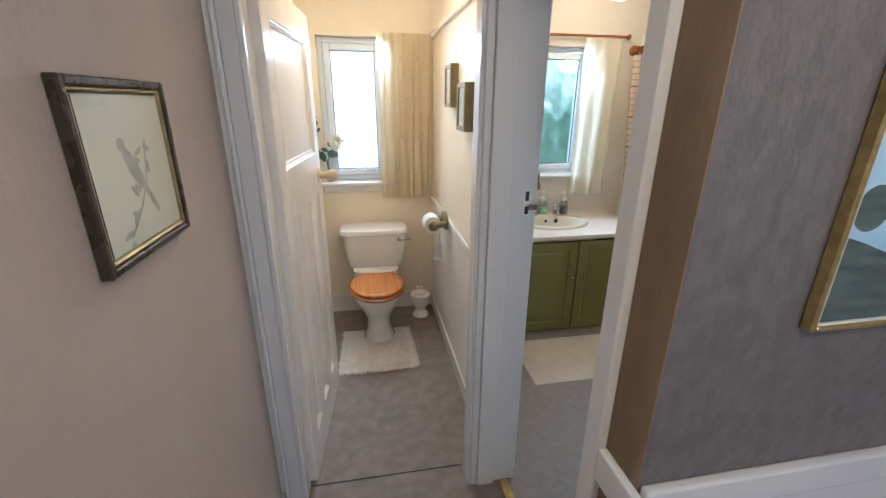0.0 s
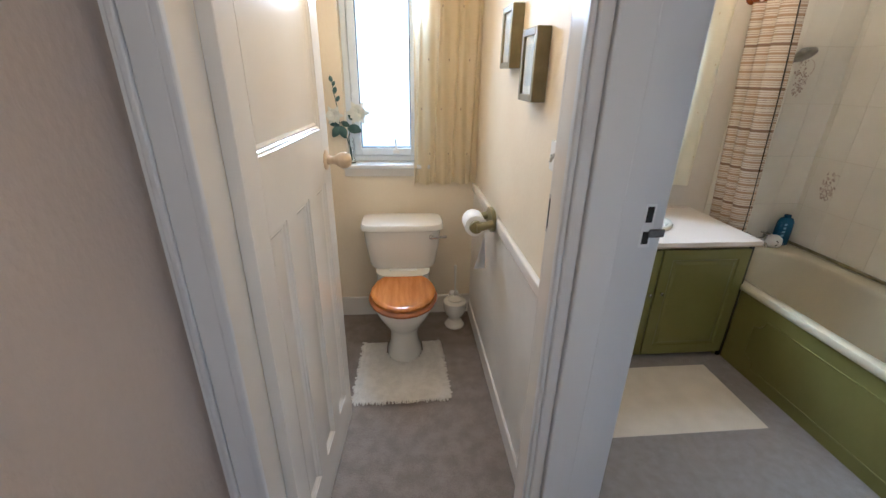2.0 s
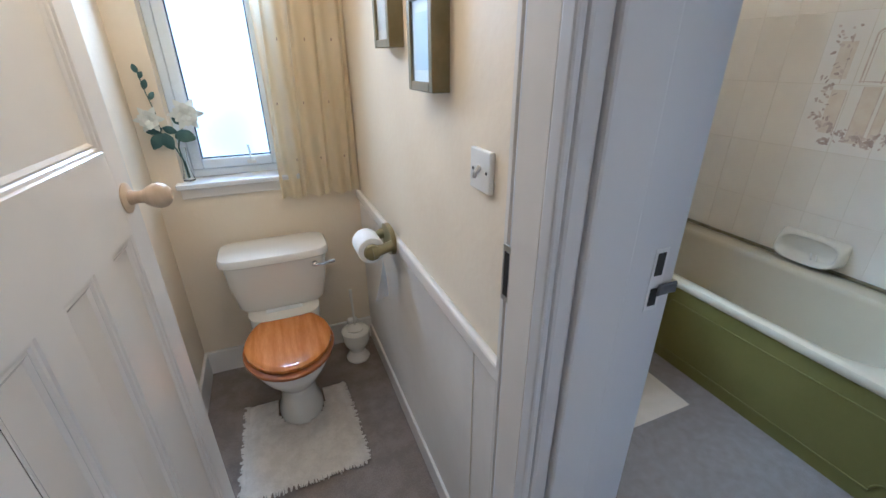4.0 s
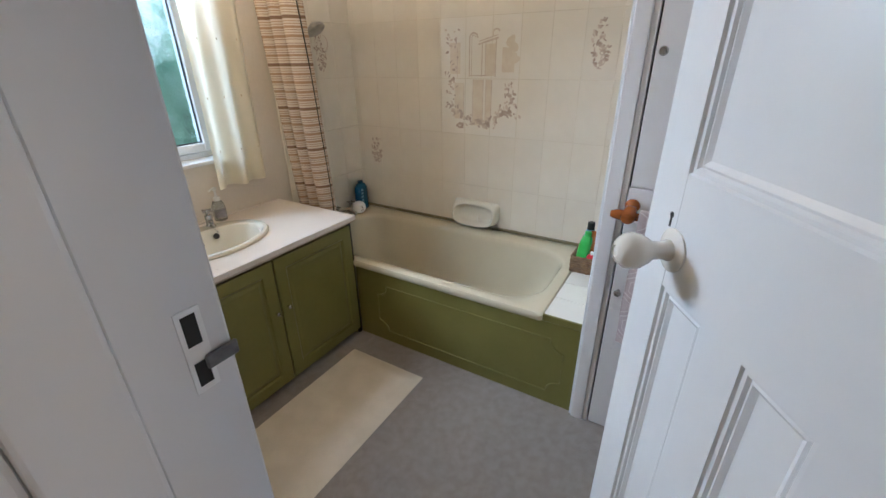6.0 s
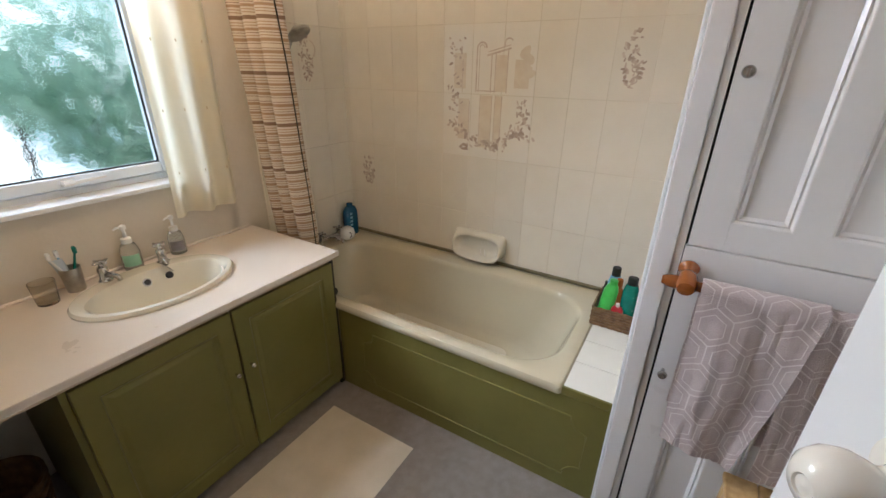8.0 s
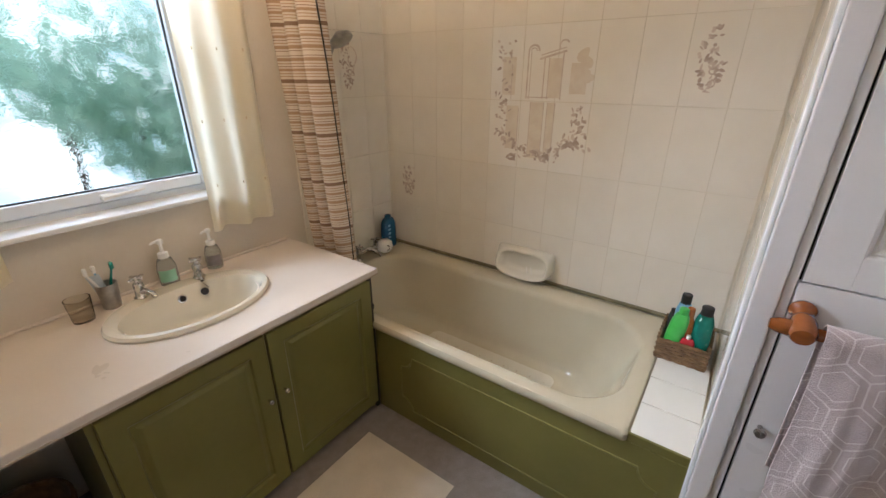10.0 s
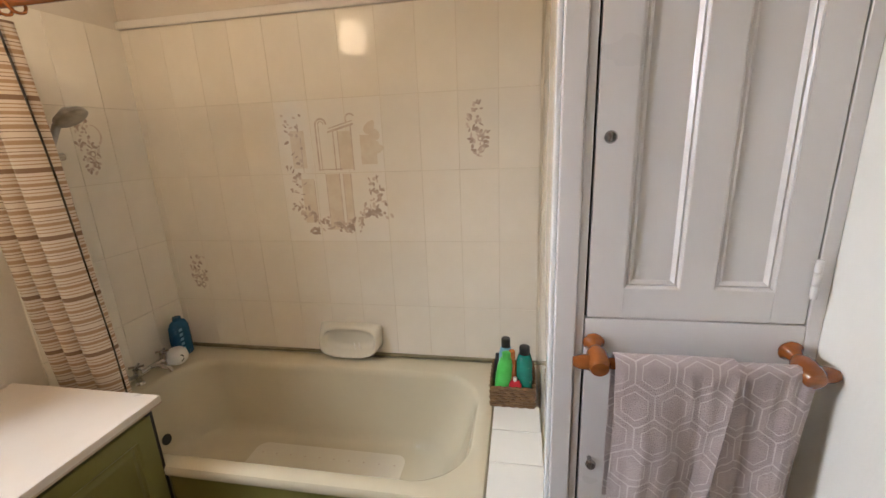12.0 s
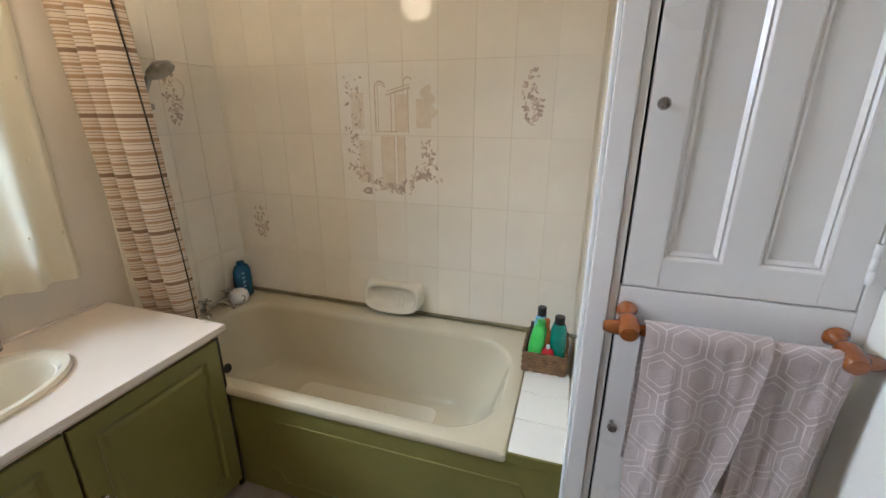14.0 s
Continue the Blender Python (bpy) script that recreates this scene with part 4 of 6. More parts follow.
for c, size in (((-0.150, BACK - 0.042, 1.360), 1.0), ((-0.286, BACK - 0.045, 1.345), 0.82)):
    bm = bmesh.new()
    for k in range(4):
        for i in range(6):
            t = 2 * math.pi * (i + 0.5 * k) / 6
            d = Vector((math.cos(t) * (0.95 - 0.26 * k), -0.35 - 0.35 * k, math.sin(t) * (0.95 - 0.26 * k)))
            leaf_bm(bm, c, d, Vector((-math.cos(t), -0.2, -math.sin(t))), (0.058 - 0.008 * k) * size, (0.031 - 0.003 * k) * size)
    part("bloom", bm, "petal", fl, "white silk bloom", True)

# ---------------------------------------------------------------- vanity unit
VF = 2.470   # vanity front
van = thing("vanity_unit", "olive green painted vanity cabinet with two panelled doors", "vanity unit", m=Matrix.Translation((1.5, 2.75, 0)))
part("side_panel", box(0.985, 1.005, VF + 0.002, BACK - 0.002, 0.004, 0.728), "olive", van)
part("side_panel", box(1.985, 2.012, VF + 0.002, BACK - 0.002, 0.004, 0.728), "olive", van)
part("plinth", box(1.005, 1.985, VF + 0.02, VF + 0.04, 0.004, 0.06), "olive", van)
part("bottom_panel", box(1.005, 1.985, VF + 0.03, BACK - 0.01, 0.06, 0.075), "olive", van)


def routed_door(name, x0, x1, z0, z1, y, parent, knob_x, knob_z):
    t = 0.018
    bm = bmesh.new()
    rings = []
    for inset, yy in ((0.0, y + t), (0.0, y + 0.003), (0.003, y), (0.060, y), (0.066, y + 0.006), (0.076, y + 0.006), (0.090, y + 0.0015)):
        rings.append([Vector((x, yy, z)) for x, z in ((x0 + inset, z0 + inset), (x1 - inset, z0 + inset), (x1 - inset, z1 - inset), (x0 + inset, z1 - inset))])
    loft(bm, rings)
    d = part(name, bm, "olive", parent)
    part("knob", lathe([(0.005, 0.0), (0.0045, 0.010), (0.0085, 0.015), (0.010, 0.020), (0.007, 0.025), (0.001, 0.026)],
                       axis((knob_x, y, knob_z), (0, -1, 0)), 16), "chrome", d, "small chrome knob", True)
    return d


routed_door("door", 1.003, 1.492, 0.035, 0.715, VF - 0.018, van, 1.463, 0.450)
routed_door("door", 1.500, 2.008, 0.035, 0.715, VF - 0.018, van, 1.530, 0.456)

# laminate worktop with a hole for the basin is hidden by the rim, so one slab with a front edge strip
ct = thing("worktop", "pinkish white laminate worktop with a tan edge", "worktop", m=Matrix.Translation((1.35, 2.75, 0.73)))
BX, BY, BA, BB = 1.432, 2.795, 0.285, 0.205
n = 48
outer = []
x0, x1, y0, y1 = PART1, 2.052, 2.447, BACK
hole = oval(BX, BY - 0.005, 0.235, 0.165, 0.76, n)
for p in hole:
    d = Vector((p.x - BX, p.y - BY, 0))
    k = min((x1 - BX) / d.x if d.x > 1e-6 else (x0 - BX) / d.x if d.x < -1e-6 else 9, (y1 - BY) / d.y if d.y > 1e-6 else (y0 - BY) / d.y if d.y < -1e-6 else 9)
    outer.append(Vector((BX + d.x * k, BY + d.y * k, 0.76)))
# pull the ring points nearest the corners onto them
for c in ((x0, y0), (x0, y1), (x1, y0), (x1, y1)):
    i = min(range(n), key=lambda q: (outer[q].x - c[0]) ** 2 + (outer[q].y - c[1]) ** 2)
    outer[i] = Vector((c[0], c[1], 0.76))
low = Vector((0, 0, -0.030))
bm = loft(bmesh.new(), [[p + low for p in hole], hole, outer, [p + low for p in outer]], False, False)
part("slab", bm, "counter", ct)
part("front_edge", box(x0, x1 + 0.001, y0 - 0.0015, y0 + 0.0, 0.731, 0.7575, 0.0), "counter", ct)
part("edge_strip", box(x0, x1, y0 - 0.003, y0 - 0.0015, 0.7305, 0.737), "counter_edge", ct, "thin tan edge strip")
part("upstand", box(x0, x1 - 0.02, BACK - 0.012, BACK, 0.76, 0.772, 0.003), "counter", ct, "low sealed upstand")

bs = thing("wash_basin", "oval ivory inset basin with two taps", "basin", m=Matrix.Translation((BX, BY, 0.76)))
rings = [oval(BX, BY, BA, BB, 0.760, 56), oval(BX, BY, BA + 0.001, BB + 0.001, 0.768, 56), oval(BX, BY, BA - 0.006, BB - 0.006, 0.777, 56), oval(BX, BY, BA - 0.022, BB - 0.020, 0.779, 56),
         oval(BX, BY - 0.022, 0.246, 0.160, 0.775, 56), oval(BX, BY - 0.022, 0.236, 0.150, 0.762, 56), oval(BX, BY - 0.020, 0.215, 0.135, 0.715, 56),
         oval(BX, BY - 0.015, 0.165, 0.105, 0.655, 56), oval(BX, BY - 0.01, 0.09, 0.06, 0.628, 56), oval(BX, BY - 0.01, 0.022, 0.022, 0.622, 56)]
part("bowl", loft(bmesh.new(), rings, False, True), "basin", bs, smooth=True)
part("overflow", lathe([(0.017, 0.0), (0.017, 0.003), (0.012, 0.004)], axis((BX + 0.005, BY + 0.119, 0.735), (0, -0.93, 0.36)), 20), "chrome", bs, smooth=True)
part("overflow_hole", lathe([(0.012, 0.0), (0.012, 0.0047)], axis((BX + 0.005, BY + 0.119, 0.735), (0, -0.93, 0.36)), 20), "dark", bs)
part("waste", lathe([(0.024, 0.0), (0.022, 0.004), (0.012, 0.004)], Matrix.Translation((BX, BY - 0.01, 0.622)), 20), "chrome", bs, smooth=True)
pl = part("plug", lathe([(0.015, 0.0), (0.015, 0.006), (0.011, 0.010)], axis((BX + 0.085, BY + 0.105, 0.738), (0.1, -0.9, 0.42)), 18), "rubber", bs, "black rubber plug on a chain", True)
chain = [(BX + 0.085 + 0.02 * (1 - t), BY + 0.095 + 0.05 * t * t + 0.012 * (1 - t), 0.748 + 0.034 * t) for t in [k / 8 for k in range(9)]]
part("chain", tube(chain, 0.0018, 6), "chrome", pl)


def pillar_tap(x, y, turn):
    t = part("tap", lathe([(0.024, 0.776), (0.024, 0.781), (0.018, 0.787), (0.016, 0.812), (0.019, 0.820), (0.017, 0.836), (0.009, 0.842), (0.008, 0.852)],
                          Matrix.Translation((x, y, 0)), 20), "chrome", bs, "chrome pillar tap with cross head", True)
    part("spout", tube([(x, y, 0.800), (x + turn * 0.02, y - 0.03, 0.808), (x + turn * 0.035, y - 0.062, 0.803), (x + turn * 0.038, y - 0.075, 0.792)], [0.012, 0.011, 0.0095, 0.009], 12), "chrome", t, smooth=True)
    bm = lathe([(0.010, 0.850), (0.012, 0.856), (0.010, 0.864), (0.003, 0.867)], Matrix.Translation((x, y, 0)), 14)
    for a in (20, 110):
        d = Vector((math.cos(radians(a)), math.sin(radians(a)), 0))
        c = Vector((x, y, 0.858))
        tube([c - d * 0.030, c - d * 0.026, c + d * 0.026, c + d * 0.030], [0.003, 0.0055, 0.0055, 0.003], 8, bm)
    part("cross_head", bm, "chrome", t, smooth=True)
    return t


pillar_tap(1.325, 2.968, 0.6)
pillar_tap(1.535, 2.962, -0.5)


def pump_bottle(name, label, x, y, z, h, body_mat, label_mat, pump_mat, turn):
    b = thing(name, label, "soap dispenser", m=Matrix.Translation((x, y, z)))
    k = h / 0.17
    prof = [(0.026 * k, 0), (0.030 * k, 0.004), (0.031 * k, 0.03 * k), (0.030 * k, 0.07 * k), (0.022 * k, 0.095 * k), (0.014 * k, 0.103 * k)]
    part("bottle", lathe(prof, Matrix.Translation((x, y, z)), 24), body_mat, b, smooth=True)

    def patch_fn(u, v):
        g = radians(-165 + 105 * u)
        r = (0.0318 - 0.0005 * v) * k
        return Vector((x + r * math.cos(g), y + r * math.sin(g), z + (0.020 + 0.042 * v) * k)), (u, v)
    part("label", cloth(bmesh.new(), patch_fn, 14, 3), label_mat, b, smooth=True)
    p = part("pump", lathe([(0.016 * k, 0.100 * k), (0.016 * k, 0.118 * k), (0.006 * k, 0.122 * k), (0.005 * k, 0.150 * k), (0.010 * k, 0.152 * k), (0.010 * k, 0.165 * k), (0.004 * k, 0.168 * k)],
                           Matrix.Translation((x, y, z)), 18), pump_mat, b, smooth=True)
    d = Vector((math.cos(turn), math.sin(turn), 0))
    c = Vector((x, y, z + 0.160 * k))
    part("spout", tube([c, c + d * 0.022, c + d * 0.034 + Vector((0, 0, -0.006))], [0.006, 0.005, 0.0035]), pump_mat, p, smooth=True)
    return b


pump_bottle("soap_dispenser", "clear pump soap bottle with pale green label", 1.452, 3.03, 0.762, 0.198, "plastic_clear", "label_green", "white_plastic", 3.0)
pump_bottle("soap_dispenser", "slim pump lotion bottle with grey label", 1.640, 3.035, 0.762, 0.185, "plastic_clear", "label_grey", "white_plastic", 3.3)


def cup(name, label, x, y, z, r, h, material, cat):
    c = thing(name, label, cat, m=Matrix.Translation((x, y, z)))
    part("cup", lathe([(r * 0.82, 0.0), (r * 0.84, 0.003), (r, h), (r * 0.93, h), (r * 0.78, 0.008), (0.002, 0.006)], Matrix.Translation((x, y, z)), 26), material, c, smooth=True)
    return c


cup("toothbrush_tumbler", "ribbed grey metal tumbler for toothbrushes", 1.245, 3.015, 0.7605, 0.034, 0.095, "steel", "tumbler")
cup("tumbler", "smoky plastic drinking tumbler", 1.150, 2.985, 0.7605, 0.038, 0.085, "glass_smoke", "tumbler")
for k, (dx, dy, colr) in enumerate(((-0.03, 0.008, "label_white"), (-0.012, 0.016, "sky_bottle"), (0.022, 0.008, "teal_bottle"))):
    tbr = thing("toothbrush", "toothbrush leaning in the tumbler", "toothbrush", "toothbrushes in the tumbler", m=Matrix.Translation((1.245, 3.015, 0.77)))
    a, b = Vector((1.245 - dx * 0.3, 3.015 - dy * 0.3, 0.77)), Vector((1.245 + dx * 1.5, 3.012 + dy, 0.905))
    part("handle", tube([a, (a + b) / 2, b], [0.0045, 0.005, 0.0035]), colr, tbr, smooth=True)
    bm = box(b.x - 0.006, b.x + 0.006, b.y - 0.012, b.y + 0.004, b.z - 0.004, b.z + 0.024, 0.003)
    part("bristles", bm, colr if k == 2 else "white_plastic", tbr)
tp = thing("toothpaste_tube", "blue and white toothpaste tube in the tumbler", "toothpaste", m=Matrix.Translation((1.235, 3.02, 0.77)))
bm = loft(bmesh.new(), [oval(1.240, 3.02, 0.010, 0.010, 0.775, 14), oval(1.232, 3.022, 0.017, 0.012, 0.82, 14), oval(1.222, 3.024, 0.019, 0.006, 0.875, 14), oval(1.218, 3.024, 0.020, 0.002, 0.893, 14)])
part("tube", bm, "pale_print", tp, smooth=True)

# woven bin below the open end of the worktop
bn = thing("waste_basket", "dark brown woven waste basket under the worktop", "waste basket", m=Matrix.Translation((0.80, 2.80, 0)))
part("bin", lathe([(0.10, 0.004), (0.105, 0.01), (0.135, 0.29), (0.140, 0.30), (0.130, 0.30), (0.10, 0.02), (0.01, 0.015)], Matrix.Translation((0.80, 2.80, 0)), 28), "wicker", bn, smooth=True)
for k in range(9):
    z = 0.03 + 0.031 * k
    r = 0.1055 + 0.030 * (z / 0.29)
    part("band", tube([(0.80 + r * math.cos(t), 2.80 + r * math.sin(t), z + 0.003 * math.sin(9 * t)) for t in [2 * math.pi * i / 36 for i in range(37)]], 0.006, 6), "wicker", bn)

# ---------------------------------------------------------------- bath
BF = 2.020
ba = thing("bathtub", "champagne enamel bath with rounded rim", "bathtub", m=Matrix.Translation((2.4, 2.2, 0)))


def brr(x0, x1, y0, y1, z, r, n=8):
    out = []
    for cx, cy, a0 in ((x1 - r, y1 - r, 0), (x0 + r, y1 - r, 90), (x0 + r, y0 + r, 180), (x1 - r, y0 + r, 270)):
        for k in range(n + 1):
            a = radians(a0 + 90 * k / n)
            out.append(Vector((cx + r * math.cos(a), cy + r * math.sin(a), z)))
    return out


x0, x1, y0, y1 = BF - 0.012, TILE - 0.012, 1.335, BACK - 0.012
rings = [brr(x0 + 0.004, x1, y0, y1, 0.462, 0.02, 14), brr(x0, x1, y0, y1, 0.470, 0.02, 14), brr(x0, x1, y0, y1, 0.490, 0.022, 14), brr(x0 + 0.006, x1 - 0.004, y0 + 0.006, y1 - 0.004, 0.499, 0.024, 14),
         brr(x0 + 0.018, x1 - 0.012, y0 + 0.02, y1 - 0.012, 0.502, 0.03, 14), brr(x0 + 0.060, x1 - 0.112, y0 + 0.056, y1 - 0.105, 0.499, 0.20, 14), brr(x0 + 0.069, x1 - 0.121, y0 + 0.065, y1 - 0.115, 0.491, 0.20, 14),
         brr(x0 + 0.074, x1 - 0.127, y0 + 0.074, y1 - 0.122, 0.465, 0.20, 14), brr(x0 + 0.095, x1 - 0.145, y0 + 0.145, y1 - 0.150, 0.26, 0.20, 14), brr(x0 + 0.110, x1 - 0.158, y0 + 0.215, y1 - 0.170, 0.165, 0.19, 14),
         brr(x0 + 0.130, x1 - 0.168, y0 + 0.25, y1 - 0.19, 0.128, 0.17, 14), brr(x0 + 0.165, x1 - 0.190, y0 + 0.30, y1 - 0.23, 0.110, 0.14, 14), brr(x0 + 0.21, x1 - 0.215, y0 + 0.37, y1 - 0.30, 0.106, 0.10, 14)]
part("tub", loft(bmesh.new(), rings, False, True), "bath", ba, smooth=True)
ov = axis((2.432, y1 - 0.155, 0.215), (0, -1, 0.2))
part("overflow", lathe([(0.027, 0.0), (0.026, 0.006), (0.014, 0.007)], ov, 20), "rubber", ba, "black overflow plug", True)
pad = part("grip_patch", loft(bmesh.new(), [brr(2.295, 2.598, 1.755, 2.525, 0.1062, 0.05), brr(2.295, 2.598, 1.755, 2.525, 0.1080, 0.05)]), "basin", ba, "paler textured grip patch")
bm = bmesh.new()
for i in range(10):
    for j in range(3):
        bmesh.ops.create_circle(bm, cap_ends=True, segments=8, radius=0.004, matrix=Matrix.Translation((2.36 + 0.085 * j, 1.80 + 0.075 * i, 0.1084)))
tagged(part("grip_dots", bm, "counter_edge", pad), kind="stuff")
# mixer at the window end
mx = part("mixer", tube([(2.44, 3.005, 0.545), (2.62, 3.005, 0.545)], 0.014, 12), "chrome", ba, "chrome bath mixer", True)
for x in (2.455, 2.605):
    part("tap_leg", lathe([(0.022, 0.499), (0.020, 0.505), (0.012, 0.512), (0.012, 0.54), (0.018, 0.55), (0.016, 0.575), (0.006, 0.58)], Matrix.Translation((x, 3.005, 0)), 16), "chrome", mx, smooth=True)
    bm = bmesh.new()
    for a in (30, 120):
        d = Vector((math.cos(radians(a)), math.sin(radians(a)), 0))
        c = Vector((x, 3.005, 0.590))
        tube([c - d * 0.03, c + d * 0.03], 0.006, 8, bm)
    part("tap_head", bm, "chrome", mx, smooth=True)
part("spout", tube([(2.53, 3.0, 0.545), (2.53, 2.95, 0.555), (2.53, 2.90, 0.545), (2.53, 2.89, 0.53)], [0.013, 0.012, 0.011, 0.011], 12), "chrome", mx, smooth=True)

bp = part("side_board", box(BF, BF + 0.016, 1.142, 2.452, 0.004, 0.463, 0.002), "olive", ba, "olive green painted side board with a shaped line")
part("board_end", box(BF - 0.001, BF + 0.015, 1.142, 1.336, 0.463, 0.500, 0.003), "olive", bp)
ga, gb, gc, gd, q = 1.222, 2.30, 0.075, 0.378, 0.065


def scoop(cx, cy, a0):
    return [(cx + q * math.cos(radians(a0 + 90 * k / 5)), cy + q * math.sin(radians(a0 + 90 * k / 5))) for k in range(6)]


line = scoop(ga, gc, 0)[::-1] + scoop(gb, gc, 90)[::-1] + scoop(gb, gd, 180)[::-1] + scoop(ga, gd, 270)[::-1]
bm = tube([(BF + 0.0010, y, z) for y, z in line] + [(BF + 0.0010, *line[0])], 0.0046, 8)
part("routed_line", bm, "olive", bp)
# black strip added in the gap to paint its shade
solo("vanity_gap_shade", box(1.996, 2.019, 2.4535, 2.468, 0.004, 0.728, 0.002), "dark", "black strip standing for the shade in the gap between vanity and bath panel", "gap strip", kind="structure")

dk = thing("bath_deck", "white tiled deck at the end of the bath", "tiled deck", m=Matrix.Translation((2.4, 1.24, 0)))
part("bed", box(BF + 0.002, TILE - 0.004, 1.142, 1.333, 0.470, 0.494), "grout", dk)
for k in range(5):
    a = BF + 0.004 + k * 0.163
    part("deck_tile", box(a, min(a + 0.160, TILE - 0.004), 1.150, 1.331, 0.494, 0.501, 0.0015), "rim_white", dk)
solo("bath_sealant", box(TILE - 0.014, TILE, 1.142, BACK, 0.499, 0.518, 0.004), "sealant", "discoloured olive sealant strip above the bath", "sealant", kind="structure")

# ---------------------------------------------------------------- soap dish on the tiles
sd = thing("soap_dish", "ivory ceramic soap dish fixed to the tiles", "soap dish", m=Matrix.Translation((TILE, 2.08, 0.6)))
yc, zc = 2.082, 0.597


def sring(d, a, b, top=9.0, low=3.0, z=0.0):
    """A ring at depth d off the tiles, squarer above than below; the upper edge lies nearer the wall, so that the tray opens upwards."""
    out = []
    for i in range(56):
        t = 2 * math.pi * i / 56
        c, s_ = math.cos(t), math.sin(t)
        e = top if s_ > 0 else low
        y_ = a * math.copysign(abs(c) ** (2 / e), c)
        z_ = b * math.copysign(abs(s_) ** (2 / e), s_)
        out.append(Vector((TILE - d * (1 - 0.42 * z_ / 0.08), yc + y_, zc + z_ + z)))
    return out


bm = loft(bmesh.new(), [sring(0.0, 0.166, 0.083), sring(0.012, 0.166, 0.083), sring(0.030, 0.162, 0.080, 6.0), sring(0.058, 0.158, 0.077, 3.4), sring(0.065, 0.152, 0.072, 3.2),
                        sring(0.066, 0.145, 0.066, 3.0), sring(0.061, 0.139, 0.060, 3.0), sring(0.030, 0.131, 0.053, 3.0), sring(0.017, 0.118, 0.043, 2.8), sring(0.013, 0.090, 0.028, 2.6)])
part("dish", bm, "basin", sd, smooth=True)
for k in range(2):
    part("ridge", tube([(TILE - 0.046, yc - 0.058 + 0.026 * k, zc - 0.048), (TILE - 0.020, yc - 0.040 + 0.026 * k, zc - 0.024)], 0.0035, 6), "ceramic", sd)

# ---------------------------------------------------------------- cupboard beside the bath
cu = thing("airing_cupboard", "white painted built-in cupboard with panelled doors", "cupboard", m=Matrix.Translation((CUP, 0.85, 0)))
part("post", box(CUP - 0.006, CUP + 0.05, 1.096, 1.148, 0.004, CEIL, 0.004, 2), "cup", cu)
part("post_bead", box(CUP + 0.006, CUP + 0.05, 1.148, 1.160, 0.004, CEIL, 0.004, 2), "gloss", cu)
part("stile", box(CUP, CUP + 0.04, 1.0765, 1.096, 0.004, CEIL, 0.002), "cup", cu)
part("stile", box(CUP, CUP + 0.04, NEAR, 0.592, 0.004, CEIL, 0.002), "cup", cu)
part("rail", box(CUP, CUP + 0.04, 0.592, 1.074, 1.005, 1.126, 0.002), "cup", cu)
part("rail", box(CUP, CUP + 0.04, 0.592, 1.074, 2.12, CEIL, 0.002), "cup", cu)
part("side_wall", box(CUP + 0.05, TILE + 0.006, 1.096, 1.134, 0.0, CEIL), "beige_paint", cu)


def cup_door(z0, z1, knob_z, pz0, pz1):
    y0, y1 = 0.596, 1.070
    bm = bmesh.new()
    xa, xb = CUP + 0.001, CUP + 0.026
    cells = [(0.668, 0.795), (0.864, 0.990)]
    add_box(bm, xa, xb, y0, cells[0][0], z0, z1, 0.001)
    add_box(bm, xa, xb, cells[0][1], cells[1][0], pz0, pz1)
    add_box(bm, xa, xb, cells[1][1], y1, z0, z1, 0.001)
    add_box(bm, xa, xb, cells[0][0], cells[1][1], z0, pz0)
    add_box(bm, xa, xb, cells[0][0], cells[1][1], pz1, z1)
    d = part("door", bm, "cup", cu)
    for a, b in cells:
        part("panel", box(xa + 0.012, xb, a, b, pz0, pz1), "cup", d)
        bm = bmesh.new()
        rings = []
        for inset, x in ((0.0, xa), (0.003, xa + 0.001), (0.008, xa + 0.007), (0.013, xa + 0.004), (0.021, xa + 0.0118)):
            rings.append([Vector((x, y, z)) for y, z in ((a + inset, pz0 + inset), (b - inset, pz0 + inset), (b - inset, pz1 - inset), (a + inset, pz1 - inset))])
        part("moulding", loft(bm, rings, False, False), "cup", d)
    part("knob", lathe([(0.006, 0.0), (0.006, 0.014), (0.011, 0.019), (0.014, 0.026), (0.011, 0.033), (0.002, 0.035)], axis((xa, 1.045, knob_z), (-1, 0, 0)), 18), "knob_chrome", d, "round chrome knob", True)
    return d


d1 = cup_door(1.130, 2.116, 1.560, 1.205, 2.04)
d2 = cup_door(0.012, 1.001, 0.715, 0.085, 0.90)
# black strip behind the door gap paints in its shadow
part("gap", box(CUP + 0.020, CUP + 0.03, 1.0695, 1.0770, 0.012, 2.116), "dark", cu, "black strip standing for the shadow in the gap beside the doors")
for z in (1.24, 2.02):
    h = part("hinge", lathe([(0.007, -0.045), (0.0075, -0.042), (0.0075, -0.017), (0.006, -0.015), (0.0075, -0.013), (0.0075, 0.013), (0.006, 0.015), (0.0075, 0.017), (0.0075, 0.042), (0.007, 0.045)],
                            Matrix.Translation((CUP - 0.004, 0.594, z)), 12), "cup", cu, "painted butt hinge", True)

